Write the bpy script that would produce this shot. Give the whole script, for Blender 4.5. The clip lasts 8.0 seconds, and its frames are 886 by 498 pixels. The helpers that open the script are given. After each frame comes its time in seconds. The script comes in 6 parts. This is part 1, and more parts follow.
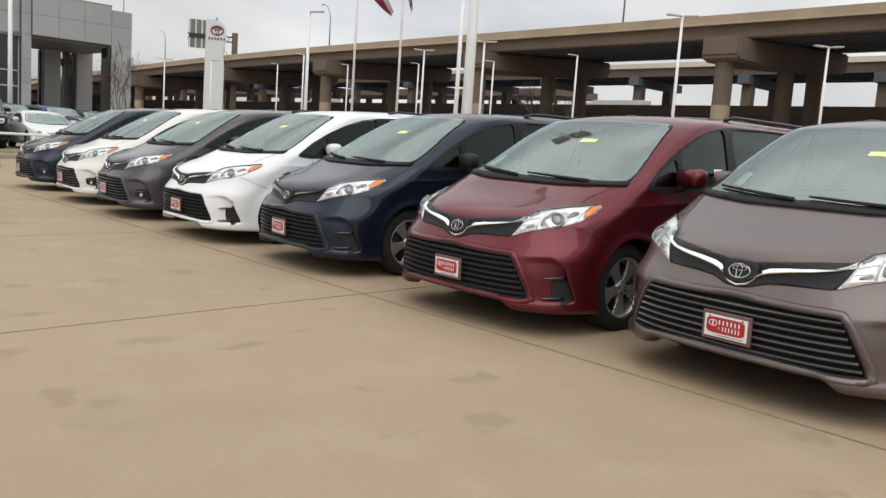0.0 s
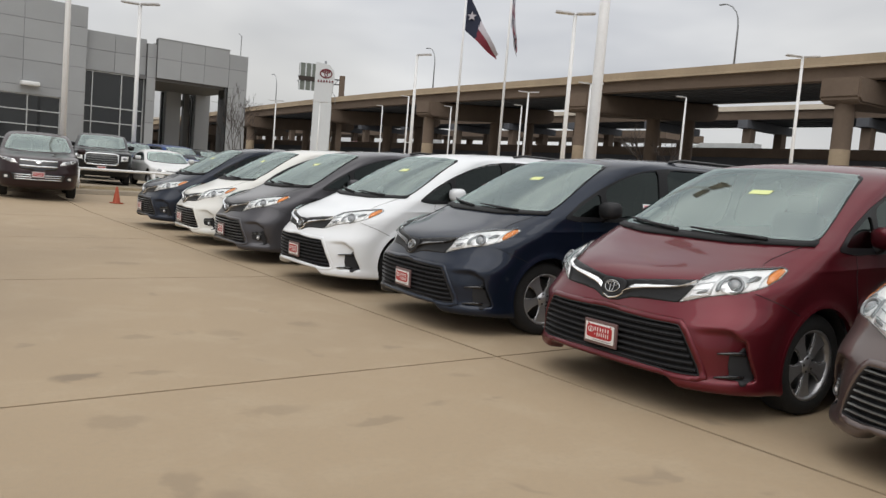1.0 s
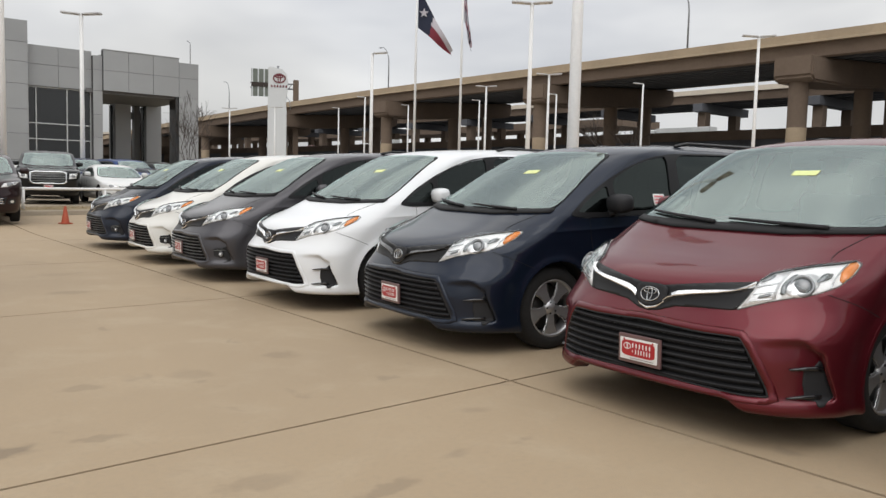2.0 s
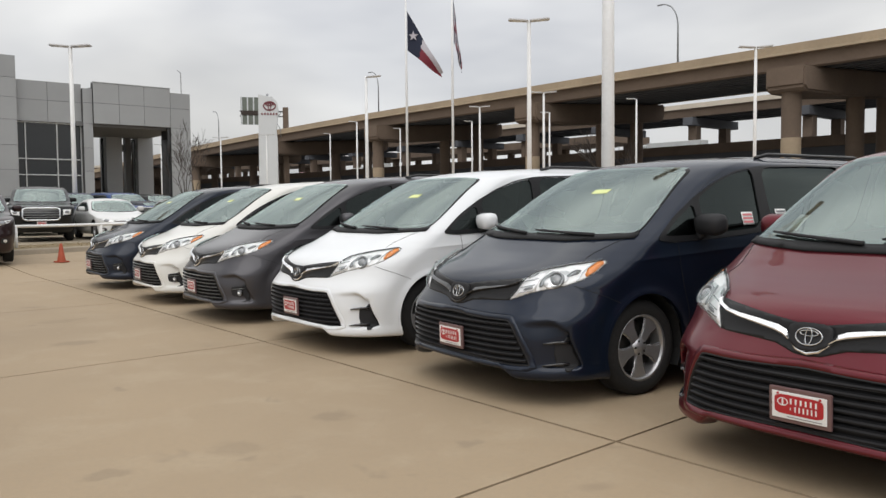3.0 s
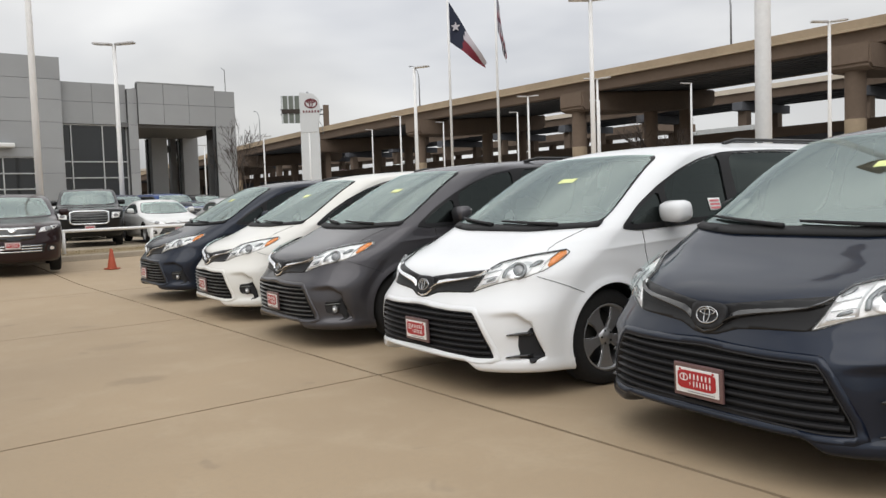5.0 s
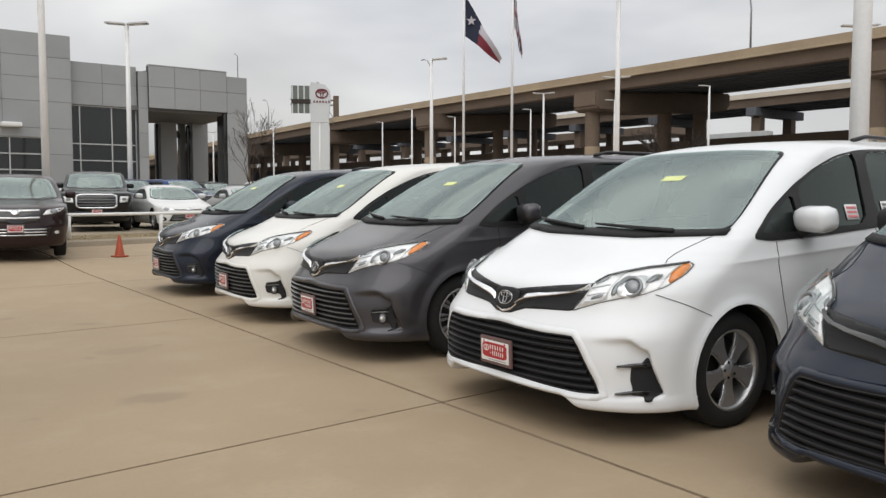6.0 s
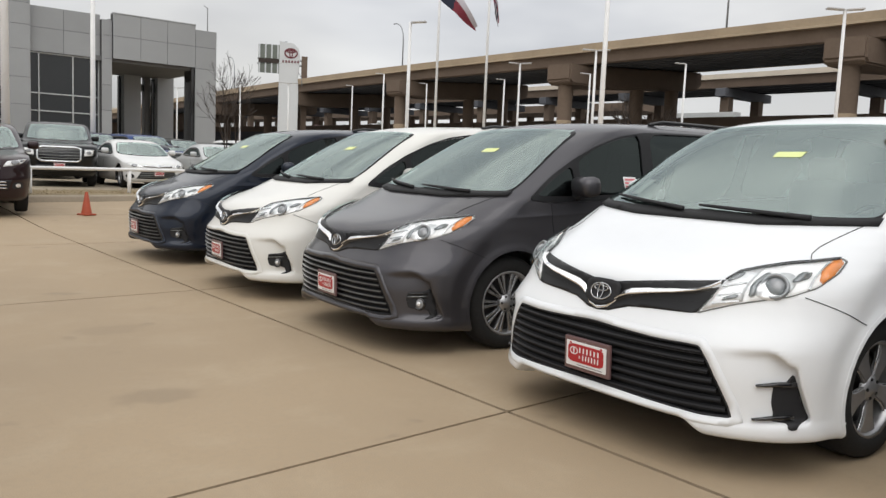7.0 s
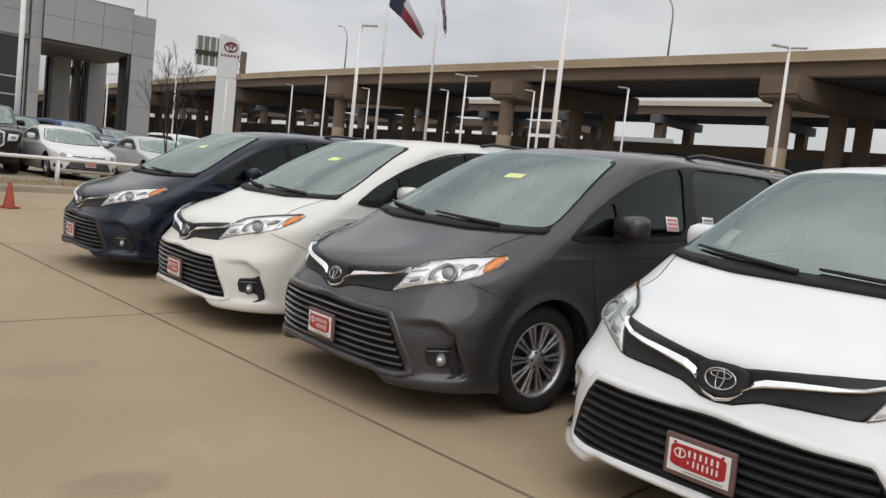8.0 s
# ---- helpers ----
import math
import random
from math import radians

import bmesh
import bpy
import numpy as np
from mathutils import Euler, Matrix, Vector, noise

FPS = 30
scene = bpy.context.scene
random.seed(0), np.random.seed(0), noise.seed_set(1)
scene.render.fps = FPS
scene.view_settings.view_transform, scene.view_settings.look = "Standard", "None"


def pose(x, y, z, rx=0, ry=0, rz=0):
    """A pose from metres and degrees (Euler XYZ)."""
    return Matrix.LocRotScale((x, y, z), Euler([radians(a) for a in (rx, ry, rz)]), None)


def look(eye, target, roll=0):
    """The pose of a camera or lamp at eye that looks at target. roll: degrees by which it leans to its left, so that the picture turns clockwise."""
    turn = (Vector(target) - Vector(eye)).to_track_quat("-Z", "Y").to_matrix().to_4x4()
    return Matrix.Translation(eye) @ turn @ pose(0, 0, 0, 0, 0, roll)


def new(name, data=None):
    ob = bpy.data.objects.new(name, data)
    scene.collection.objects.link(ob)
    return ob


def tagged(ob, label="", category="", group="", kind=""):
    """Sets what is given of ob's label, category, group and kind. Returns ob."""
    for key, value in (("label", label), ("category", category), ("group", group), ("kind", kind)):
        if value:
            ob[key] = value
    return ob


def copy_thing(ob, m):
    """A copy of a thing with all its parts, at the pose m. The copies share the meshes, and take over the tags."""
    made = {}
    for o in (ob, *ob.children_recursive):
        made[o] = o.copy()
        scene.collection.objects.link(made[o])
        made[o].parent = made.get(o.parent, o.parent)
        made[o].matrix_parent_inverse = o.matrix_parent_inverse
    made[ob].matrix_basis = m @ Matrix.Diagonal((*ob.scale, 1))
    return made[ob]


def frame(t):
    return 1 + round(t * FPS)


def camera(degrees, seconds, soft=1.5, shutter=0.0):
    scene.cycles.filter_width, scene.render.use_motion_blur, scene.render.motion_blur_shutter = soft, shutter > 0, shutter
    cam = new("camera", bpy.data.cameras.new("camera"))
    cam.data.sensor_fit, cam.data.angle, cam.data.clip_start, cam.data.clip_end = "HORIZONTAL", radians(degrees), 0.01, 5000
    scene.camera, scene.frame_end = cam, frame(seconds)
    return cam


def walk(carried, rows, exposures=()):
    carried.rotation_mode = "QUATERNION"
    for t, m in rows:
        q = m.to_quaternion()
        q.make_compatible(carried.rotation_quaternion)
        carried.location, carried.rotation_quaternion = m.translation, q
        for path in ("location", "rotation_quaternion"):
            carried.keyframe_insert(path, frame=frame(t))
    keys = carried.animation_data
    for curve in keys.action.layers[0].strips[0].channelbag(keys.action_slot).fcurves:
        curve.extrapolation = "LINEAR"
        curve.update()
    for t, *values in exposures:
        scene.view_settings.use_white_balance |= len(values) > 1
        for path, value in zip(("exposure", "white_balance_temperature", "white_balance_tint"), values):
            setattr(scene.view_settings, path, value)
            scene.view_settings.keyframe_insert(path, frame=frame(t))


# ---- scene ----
cam = camera(57.8, 8.0, soft=1.45)
METRES, EYE, TILT, LEAN, TURN = 8.4, 1.31, 1.5, -0.05, -44.0
ROWS = [
    (0.0, 0.0, 0.0, 0.0, 0.57, -8.54, -3.81),
    (0.5, -0.0274, 0.0289, -0.0008, 4.41, -7.45, -4.45),
    (1.0, -0.0476, 0.0759, 0.0025, 7.56, -6.17, -4.41),
    (2.5, -0.1213, 0.2322, -0.0021, 3.44, -5.65, -0.12),
    (3.0, -0.1618, 0.2823, -0.0, 3.92, -4.57, 0.65),
    (3.5, -0.1964, 0.34, -0.0034, 5.7, -4.78, 2.13),
    (4.0, -0.234, 0.3906, -0.009, 6.51, -5.27, 1.38),
    (4.5, -0.2638, 0.4448, -0.008, 6.24, -4.85, 2.56),
    (6.0, -0.3703, 0.6198, -0.0114, 7.04, -5.18, 0.18),
    (6.5, -0.413, 0.6688, -0.0152, 3.76, -5.74, -2.15),
    (7.0, -0.4559, 0.7214, -0.0167, 4.56, -7.37, -2.25),
    (7.5, -0.4899, 0.7776, -0.0129, 3.58, -6.25, -4.23),
    (8.0, -0.5355, 0.8353, -0.0114, -0.09, -6.46, -6.09),
]
EXPOSURES = [(0.0, 0.02), (1.0, -0.14), (2.5, 0.0), (3.0, -0.07), (3.5, -0.09), (4.5, 0.0), (6.0, -0.10), (6.5, -0.02), (7.0, -0.02), (8.0, -0.20)]
walk(cam, [(t, pose(0, 0, EYE, TILT, LEAN, TURN) @ pose(METRES * x, METRES * y, METRES * z, 90 + pitch, roll, yaw)) for t, x, y, z, yaw, pitch, roll in ROWS], EXPOSURES)

# ---------------------------------------------------------------- sky and sun (overcast day)
world = bpy.data.worlds.new("overcast_sky")
scene.world = world
world.use_nodes = True
wn, wl = world.node_tree.nodes, world.node_tree.links
wn.clear()
w_out = wn.new("ShaderNodeOutputWorld")
w_bg = wn.new("ShaderNodeBackground")
w_sky = wn.new("ShaderNodeTexSky")
w_sky.sky_type, w_sky.sun_disc = "NISHITA", False
w_sky.sun_elevation, w_sky.sun_rotation = radians(51), radians(221)
w_dim = wn.new("ShaderNodeVectorMath")
w_dim.operation = "SCALE"
w_dim.inputs["Scale"].default_value = 0.09
wl.new(w_sky.outputs["Color"], w_dim.inputs[0])
w_co = wn.new("ShaderNodeTexCoord")
w_map = wn.new("ShaderNodeMapping")
w_map.inputs["Scale"].default_value = (1.0, 1.0, 2.8)
wl.new(w_co.outputs["Generated"], w_map.inputs["Vector"])
w_n1 = wn.new("ShaderNodeTexNoise")
w_n1.inputs["Scale"].default_value = 2.1
w_n1.inputs["Detail"].default_value = 4
w_n1.inputs["Roughness"].default_value = 0.42
w_n1.inputs["Distortion"].default_value = 0.25
wl.new(w_map.outputs["Vector"], w_n1.inputs["Vector"])
w_ramp = wn.new("ShaderNodeValToRGB")
w_ramp.color_ramp.elements[0].position, w_ramp.color_ramp.elements[0].color = 0.33, (0.48, 0.487, 0.508, 1)
w_ramp.color_ramp.elements[1].position, w_ramp.color_ramp.elements[1].color = 0.66, (0.88, 0.872, 0.850, 1)
wl.new(w_n1.outputs["Fac"], w_ramp.inputs["Fac"])
w_mix = wn.new("ShaderNodeMix")
w_mix.data_type = "RGBA"
w_mix.inputs["Factor"].default_value = 0.93
wl.new(w_dim.outputs["Vector"], w_mix.inputs["A"])
wl.new(w_ramp.outputs["Color"], w_mix.inputs["B"])
# an overcast sky is brighter overhead than at the horizon
w_sep = wn.new("ShaderNodeSeparateXYZ")
wl.new(w_co.outputs["Generated"], w_sep.inputs["Vector"])
w_up = wn.new("ShaderNodeMapRange")
w_up.inputs["From Min"].default_value, w_up.inputs["From Max"].default_value = 0.0, 1.0
w_up.inputs["To Min"].default_value, w_up.inputs["To Max"].default_value = 0.82, 1.75
wl.new(w_sep.outputs["Z"], w_up.inputs["Value"])
w_grad = wn.new("ShaderNodeVectorMath")
w_grad.operation = "SCALE"
wl.new(w_mix.outputs["Result"], w_grad.inputs[0])
wl.new(w_up.outputs["Result"], w_grad.inputs["Scale"])
# the cloud is thinnest low over the far end of the highway
w_dot = wn.new("ShaderNodeVectorMath")
w_dot.operation = "DOT_PRODUCT"
wl.new(w_co.outputs["Generated"], w_dot.inputs[0])
w_dot.inputs[1].default_value = (0.575, 0.80, 0.17)
w_thin = wn.new("ShaderNodeMapRange")
w_thin.interpolation_type = "SMOOTHSTEP"
w_thin.inputs["From Min"].default_value, w_thin.inputs["From Max"].default_value = 0.88, 0.995
w_thin.inputs["To Min"].default_value, w_thin.inputs["To Max"].default_value = 0.90, 1.10
wl.new(w_dot.outputs["Value"], w_thin.inputs["Value"])
w_lobe = wn.new("ShaderNodeVectorMath")
w_lobe.operation = "SCALE"
wl.new(w_grad.outputs["Vector"], w_lobe.inputs[0])
wl.new(w_thin.outputs["Result"], w_lobe.inputs["Scale"])
# a blue-grey cloud bank stands low behind the dealership
w_side = wn.new("ShaderNodeVectorMath")
w_side.operation = "DOT_PRODUCT"
wl.new(w_co.outputs["Generated"], w_side.inputs[0])
w_side.inputs[1].default_value = (0.39, 0.92, 0.03)
w_bank = wn.new("ShaderNodeMapRange")
w_bank.interpolation_type = "SMOOTHSTEP"
w_bank.inputs["From Min"].default_value, w_bank.inputs["From Max"].default_value = 0.972, 0.999
w_bank.inputs["To Min"].default_value, w_bank.inputs["To Max"].default_value = 1.0, 0.72
wl.new(w_side.outputs["Value"], w_bank.inputs["Value"])
w_low = wn.new("ShaderNodeVectorMath")
w_low.operation = "SCALE"
wl.new(w_lobe.outputs["Vector"], w_low.inputs[0])
wl.new(w_bank.outputs["Result"], w_low.inputs["Scale"])
wl.new(w_low.outputs["Vector"], w_bg.inputs["Color"])
w_bg.inputs["Strength"].default_value = 1.26
wl.new(w_bg.outputs["Background"], w_out.inputs["Surface"])

sun = new("sun", bpy.data.lights.new("sun", "SUN"))
sun.data.energy, sun.data.angle, sun.data.color = 1.0, radians(60), (1.0, 0.985, 0.96)
sun.matrix_world = look((0, 0, 40), (21, 24, 0))


# ---------------------------------------------------------------- materials
def material(name, color, rough=0.5, metal=0.0, grain=0.0, grain_scale=40.0, stain=0.0, stain_scale=2.0, bump=0.0, coat=0.0, spec=0.5, vary=0.0, stain_color=None):
    """A procedural surface: base colour with fine grain, broad stains and a little relief."""
    m = bpy.data.materials.new(name)
    m.use_nodes = True
    n, l = m.node_tree.nodes, m.node_tree.links
    b = n["Principled BSDF"]
    b.inputs["Base Color"].default_value = (*color, 1)
    b.inputs["Roughness"].default_value = rough
    b.inputs["Metallic"].default_value = metal
    b.inputs["Specular IOR Level"].default_value = spec
    b.inputs["Coat Weight"].default_value = coat
    b.inputs["Coat Roughness"].default_value = 0.03
    co = n.new("ShaderNodeTexCoord")
    last = None
    if grain or stain or vary:
        last = n.new("ShaderNodeRGB")
        last.outputs[0].default_value = (*color, 1)
        last = last.outputs[0]
    for amount, scale, detail, dark in ((stain, stain_scale, 5, stain_color), (grain, grain_scale, 3, None)):
        if not amount:
            continue
        t = n.new("ShaderNodeTexNoise")
        t.inputs["Scale"].default_value, t.inputs["Detail"].default_value = scale, detail
        t.inputs["Roughness"].default_value = 0.6
        l.new(co.outputs["Object"], t.inputs["Vector"])
        r = n.new("ShaderNodeMapRange")
        r.inputs["From Min"].default_value, r.inputs["From Max"].default_value = 0.3, 0.7
        r.inputs["To Min"].default_value, r.inputs["To Max"].default_value = 0, amount
        l.new(t.outputs["Fac"], r.inputs["Value"])
        mx = n.new("ShaderNodeMix")
        mx.data_type = "RGBA"
        l.new(r.outputs["Result"], mx.inputs["Factor"])
        l.new(last, mx.inputs["A"])
        mx.inputs["B"].default_value = (*(dark or [c * 0.45 for c in color]), 1)
        last = mx.outputs["Result"]
    if vary:
        oi = n.new("ShaderNodeObjectInfo")
        hs = n.new("ShaderNodeHueSaturation")
        mr = n.new("ShaderNodeMapRange")
        mr.inputs["To Min"].default_value, mr.inputs["To Max"].default_value = 1 - vary, 1 + vary
        l.new(oi.outputs["Random"], mr.inputs["Value"])
        l.new(mr.outputs["Result"], hs.inputs["Value"])
        l.new(last, hs.inputs["Color"])
        last = hs.outputs["Color"]
    if last is not None:
        l.new(last, b.inputs["Base Color"])
    if bump:
        t = n.new("ShaderNodeTexNoise")
        t.inputs["Scale"].default_value, t.inputs["Detail"].default_value = grain_scale, 4
        l.new(co.outputs["Object"], t.inputs["Vector"])
        bp = n.new("ShaderNodeBump")
        bp.inputs["Strength"].default_value, bp.inputs["Distance"].default_value = bump, 0.01
        l.new(t.outputs["Fac"], bp.inputs["Height"])
        l.new(bp.outputs["Normal"], b.inputs["Normal"])
    return m


def car_paint(name, color, metal=0.7, flake=0.25):
    """Clear-coated automotive paint with a fine metallic flake."""
    m = material(name, color, 0.42 if metal else 0.5, metal, grain=flake * 0.4, grain_scale=900, stain=0.10, stain_scale=1.4, coat=0.68, spec=0.12)
    return m


def glass(name, tint, rough=0.0, trans=1.0, ior=1.45):
    m = bpy.data.materials.new(name)
    m.use_nodes = True
    b = m.node_tree.nodes["Principled BSDF"]
    b.inputs["Base Color"].default_value = (*tint, 1)
    b.inputs["Roughness"].default_value = rough
    b.inputs["Transmission Weight"].default_value = trans
    b.inputs["IOR"].default_value = ior
    return m


def pane_glass(name, tint, gloss=1.0):
    """Thin window glass: a tinted see-through sheet with a mirror coat, strongest at grazing angles."""
    m = bpy.data.materials.new(name)
    m.use_nodes = True
    n, l = m.node_tree.nodes, m.node_tree.links
    n.clear()
    out = n.new("ShaderNodeOutputMaterial")
    tr = n.new("ShaderNodeBsdfTransparent")
    tr.inputs["Color"].default_value = (*tint, 1)
    gl = n.new("ShaderNodeBsdfGlossy")
    gl.inputs["Roughness"].default_value = 0.0
    gl.inputs["Color"].default_value = (0.86, 1.0, 0.97, 1)
    fr = n.new("ShaderNodeFresnel")
    fr.inputs["IOR"].default_value = 1.0 + 0.95 * gloss
    mx = n.new("ShaderNodeMixShader")
    l.new(fr.outputs["Fac"], mx.inputs["Fac"])
    l.new(tr.outputs["BSDF"], mx.inputs[1])
    l.new(gl.outputs["BSDF"], mx.inputs[2])
    l.new(mx.outputs["Shader"], out.inputs["Surface"])
    return m


M = {
    "black_plastic": material("black_plastic", (0.026, 0.026, 0.028), 0.5, grain=0.3, grain_scale=300, spec=0.22),
    "gloss_black": material("gloss_black", (0.013, 0.013, 0.014), 0.14, coat=0.5),
    "dark_cavity": material("dark_cavity", (0.012, 0.012, 0.0125), 0.9),
    "chrome": material("chrome", (0.72, 0.73, 0.74), 0.10, 1.0, grain=0.06, grain_scale=60),
    "satin_silver": material("satin_silver", (0.55, 0.56, 0.57), 0.25, 0.9, grain=0.1, grain_scale=80),
    "dark_satin": material("dark_satin", (0.16, 0.165, 0.16), 0.30, 0.7, grain=0.1, grain_scale=80),
    "wheel_silver": material("wheel_silver", (0.44, 0.44, 0.45), 0.32, 0.75, grain=0.15, grain_scale=50),
    "wheel_bright": material("wheel_bright", (0.52, 0.52, 0.53), 0.26, 0.85, grain=0.1, grain_scale=50),
    "wheel_dark": material("wheel_dark", (0.012, 0.012, 0.013), 0.6),
    "rubber": material("rubber", (0.019, 0.019, 0.0195), 0.85, grain=0.5, grain_scale=60, stain=0.2, stain_scale=6, stain_color=(0.035, 0.032, 0.028), spec=0.3),
    "brake": material("brake", (0.045, 0.043, 0.04), 0.5, 0.5, grain=0.4, grain_scale=30),
    "reflector": material("reflector", (0.90, 0.90, 0.91), 0.30, 0.45, grain=0.25, grain_scale=25, bump=0.25),
    "lamp_white": material("lamp_white", (0.92, 0.92, 0.92), 0.3, 0.0, grain=0.15, grain_scale=30),
    "amber": material("amber", (0.86, 0.29, 0.07), 0.2, 0.0, grain=0.3, grain_scale=120, coat=0.6),
    "lamp_lens": pane_glass("lamp_lens", (0.99, 0.99, 0.99), 0.22),
    "projector_glass": material("projector_glass", (0.20, 0.21, 0.22), 0.03, 0.0, coat=1.0, spec=1.0),
    "windshield": pane_glass("windshield", (0.74, 0.88, 0.82), 2.35),
    "front_glass": pane_glass("front_glass", (0.025, 0.028, 0.029), 0.48),
    "privacy_glass": pane_glass("privacy_glass", (0.014, 0.016, 0.017), 0.48),
    "interior_dark": material("interior_dark", (0.05, 0.05, 0.052), 0.75, grain=0.3, grain_scale=60),
    "seat_grey": material("seat_grey", (0.40, 0.39, 0.37), 0.8, grain=0.3, grain_scale=90, stain=0.2, stain_scale=4),
    "headliner": material("headliner", (0.55, 0.54, 0.51), 0.9, grain=0.2, grain_scale=120),
    "sticker_yellow": material("sticker_yellow", (0.72, 0.79, 0.33), 0.5, grain=0.1, grain_scale=200),
    "paper_white": material("paper_white", (0.78, 0.78, 0.77), 0.6, grain=0.1, grain_scale=100),
    "paper_pink": material("paper_pink", (0.72, 0.22, 0.24), 0.6, grain=0.1, grain_scale=100),
    "print_grey": material("print_grey", (0.25, 0.25, 0.26), 0.6, grain=0.1, grain_scale=100),
    "plate_red": material("plate_red", (0.42, 0.012, 0.02), 0.3, grain=0.1, grain_scale=80, coat=0.4),
    "plate_frame": material("plate_frame", (0.15, 0.085, 0.085), 0.3, grain=0.2, grain_scale=50, coat=0.4),
    "pole_white": material("pole_white", (0.85, 0.85, 0.845), 0.45, grain=0.12, grain_scale=20, stain=0.15, stain_scale=1.5),
    "lamp_head": material("lamp_head", (0.62, 0.62, 0.63), 0.45, 0.2, grain=0.15, grain_scale=30),
    "pole_grey": material("pole_grey", (0.30, 0.31, 0.32), 0.5, 0.4, grain=0.15, grain_scale=20),
    "panel_grey": material("panel_grey", (0.37, 0.38, 0.387), 0.42, 0.15, grain=0.08, grain_scale=30, stain=0.18, stain_scale=0.35, vary=0.05),
    "panel_joint": material("panel_joint", (0.08, 0.08, 0.08), 0.7, grain=0.2, grain_scale=30),
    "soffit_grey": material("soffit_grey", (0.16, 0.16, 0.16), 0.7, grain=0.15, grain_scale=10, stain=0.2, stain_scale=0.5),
    "window_dark": material("window_dark", (0.012, 0.014, 0.016), 0.05, 0.0, spec=0.6, grain=0.2, grain_scale=1.0),
    "mullion": material("mullion", (0.55, 0.56, 0.56), 0.4, 0.4, grain=0.1, grain_scale=40),
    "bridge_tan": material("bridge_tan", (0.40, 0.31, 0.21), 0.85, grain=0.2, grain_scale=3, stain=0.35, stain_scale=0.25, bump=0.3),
    # brown concrete, darkened further to carry some of the shade under the decks
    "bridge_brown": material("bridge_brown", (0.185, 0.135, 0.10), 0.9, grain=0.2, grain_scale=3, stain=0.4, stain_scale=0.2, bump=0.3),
    # bridge concrete again, with the shade below the decks put into its colour
    "shaded_concrete": material("shaded_concrete", (0.125, 0.13, 0.145), 0.9, grain=0.2, grain_scale=2, stain=0.4, stain_scale=0.15),
    # lighter copy of the tan concrete: daylight on the parapet put into the colour
    "lit_concrete": material("lit_concrete", (0.56, 0.49, 0.40), 0.85, grain=0.2, grain_scale=3, stain=0.3, stain_scale=0.25),
    "asphalt": material("asphalt", (0.06, 0.06, 0.06), 0.9, grain=0.4, grain_scale=40, stain=0.3, stain_scale=0.3, bump=0.3),
    "kerb": material("kerb", (0.40, 0.34, 0.26), 0.85, grain=0.25, grain_scale=20, stain=0.35, stain_scale=1.2, bump=0.3),
    "dry_grass": material("dry_grass", (0.27, 0.20, 0.11), 0.95, grain=0.35, grain_scale=25, stain=0.4, stain_scale=2.0, bump=0.5, stain_color=(0.17, 0.15, 0.075)),
    "cone_orange": material("cone_orange", (0.42, 0.075, 0.03), 0.6, grain=0.25, grain_scale=30, stain=0.35, stain_scale=6),
    "sign_white": material("sign_white", (0.66, 0.68, 0.69), 0.4, grain=0.08, grain_scale=5, stain=0.1, stain_scale=0.4),
    "sign_red": material("sign_red", (0.15, 0.022, 0.032), 0.4, grain=0.1, grain_scale=5),
    "sign_back": material("sign_back", (0.20, 0.22, 0.19), 0.5, 0.5, grain=0.2, grain_scale=4, stain=0.2, stain_scale=0.6),
    "flag_navy": material("flag_navy", (0.017, 0.022, 0.045), 0.85, grain=0.2, grain_scale=4),
    "flag_white": material("flag_white", (0.50, 0.47, 0.51), 0.85, grain=0.1, grain_scale=4),
    "flag_red": material("flag_red", (0.20, 0.028, 0.045), 0.85, grain=0.2, grain_scale=4),
    "bark": material("bark", (0.065, 0.052, 0.045), 0.95, grain=0.5, grain_scale=20, stain=0.3, stain_scale=2),
    "truck_white": material("truck_white", (0.66, 0.67, 0.66), 0.4, grain=0.1, grain_scale=3, stain=0.2, stain_scale=0.6),
}


# ---------------------------------------------------------------- building helpers
def mesh_object(name, bm, mat, smooth=False):
    me = bpy.data.meshes.new(name)
    bm.to_mesh(me)
    bm.free()
    me.materials.append(mat)
    if smooth:
        for p in me.polygons:
            p.use_smooth = True
    return new(name, me)


def part(name, bm, mat, parent, label="", smooth=False):
    """Links a bmesh as one mesh object under a thing or a part."""
    ob = mesh_object(name, bm, mat, smooth)
    ob.parent = parent
    if label:
        tagged(ob, label)
    return ob


def thing(name, label, category, group="", m=None, kind=""):
    ob = new(name)
    ob.empty_display_size = 0.2
    if m is not None:
        ob.matrix_basis = m
    return tagged(ob, label, category, group, kind)


def add_box(bm, c, s, m=None, bevel=0.0):
    """A box of centre c and full size s into bm."""
    r = bmesh.ops.create_cube(bm, size=1)
    vs = r["verts"]
    bmesh.ops.scale(bm, vec=s, verts=vs)
    bmesh.ops.translate(bm, vec=c, verts=vs)
    if bevel:
        es = list({e for v in vs for e in v.link_edges})
        rb = bmesh.ops.bevel(bm, geom=es, offset=bevel, segments=2, affect="EDGES", profile=0.5)
        vs = list({v for f in rb["faces"] for v in f.verts} | {v for v in vs if v.is_valid})
    if m is not None:
        bmesh.ops.transform(bm, matrix=m, verts=vs)
    return vs


def box(c, s, bevel=0.0, m=None):
    bm = bmesh.new()
    add_box(bm, c, s, m, bevel)
    return bm


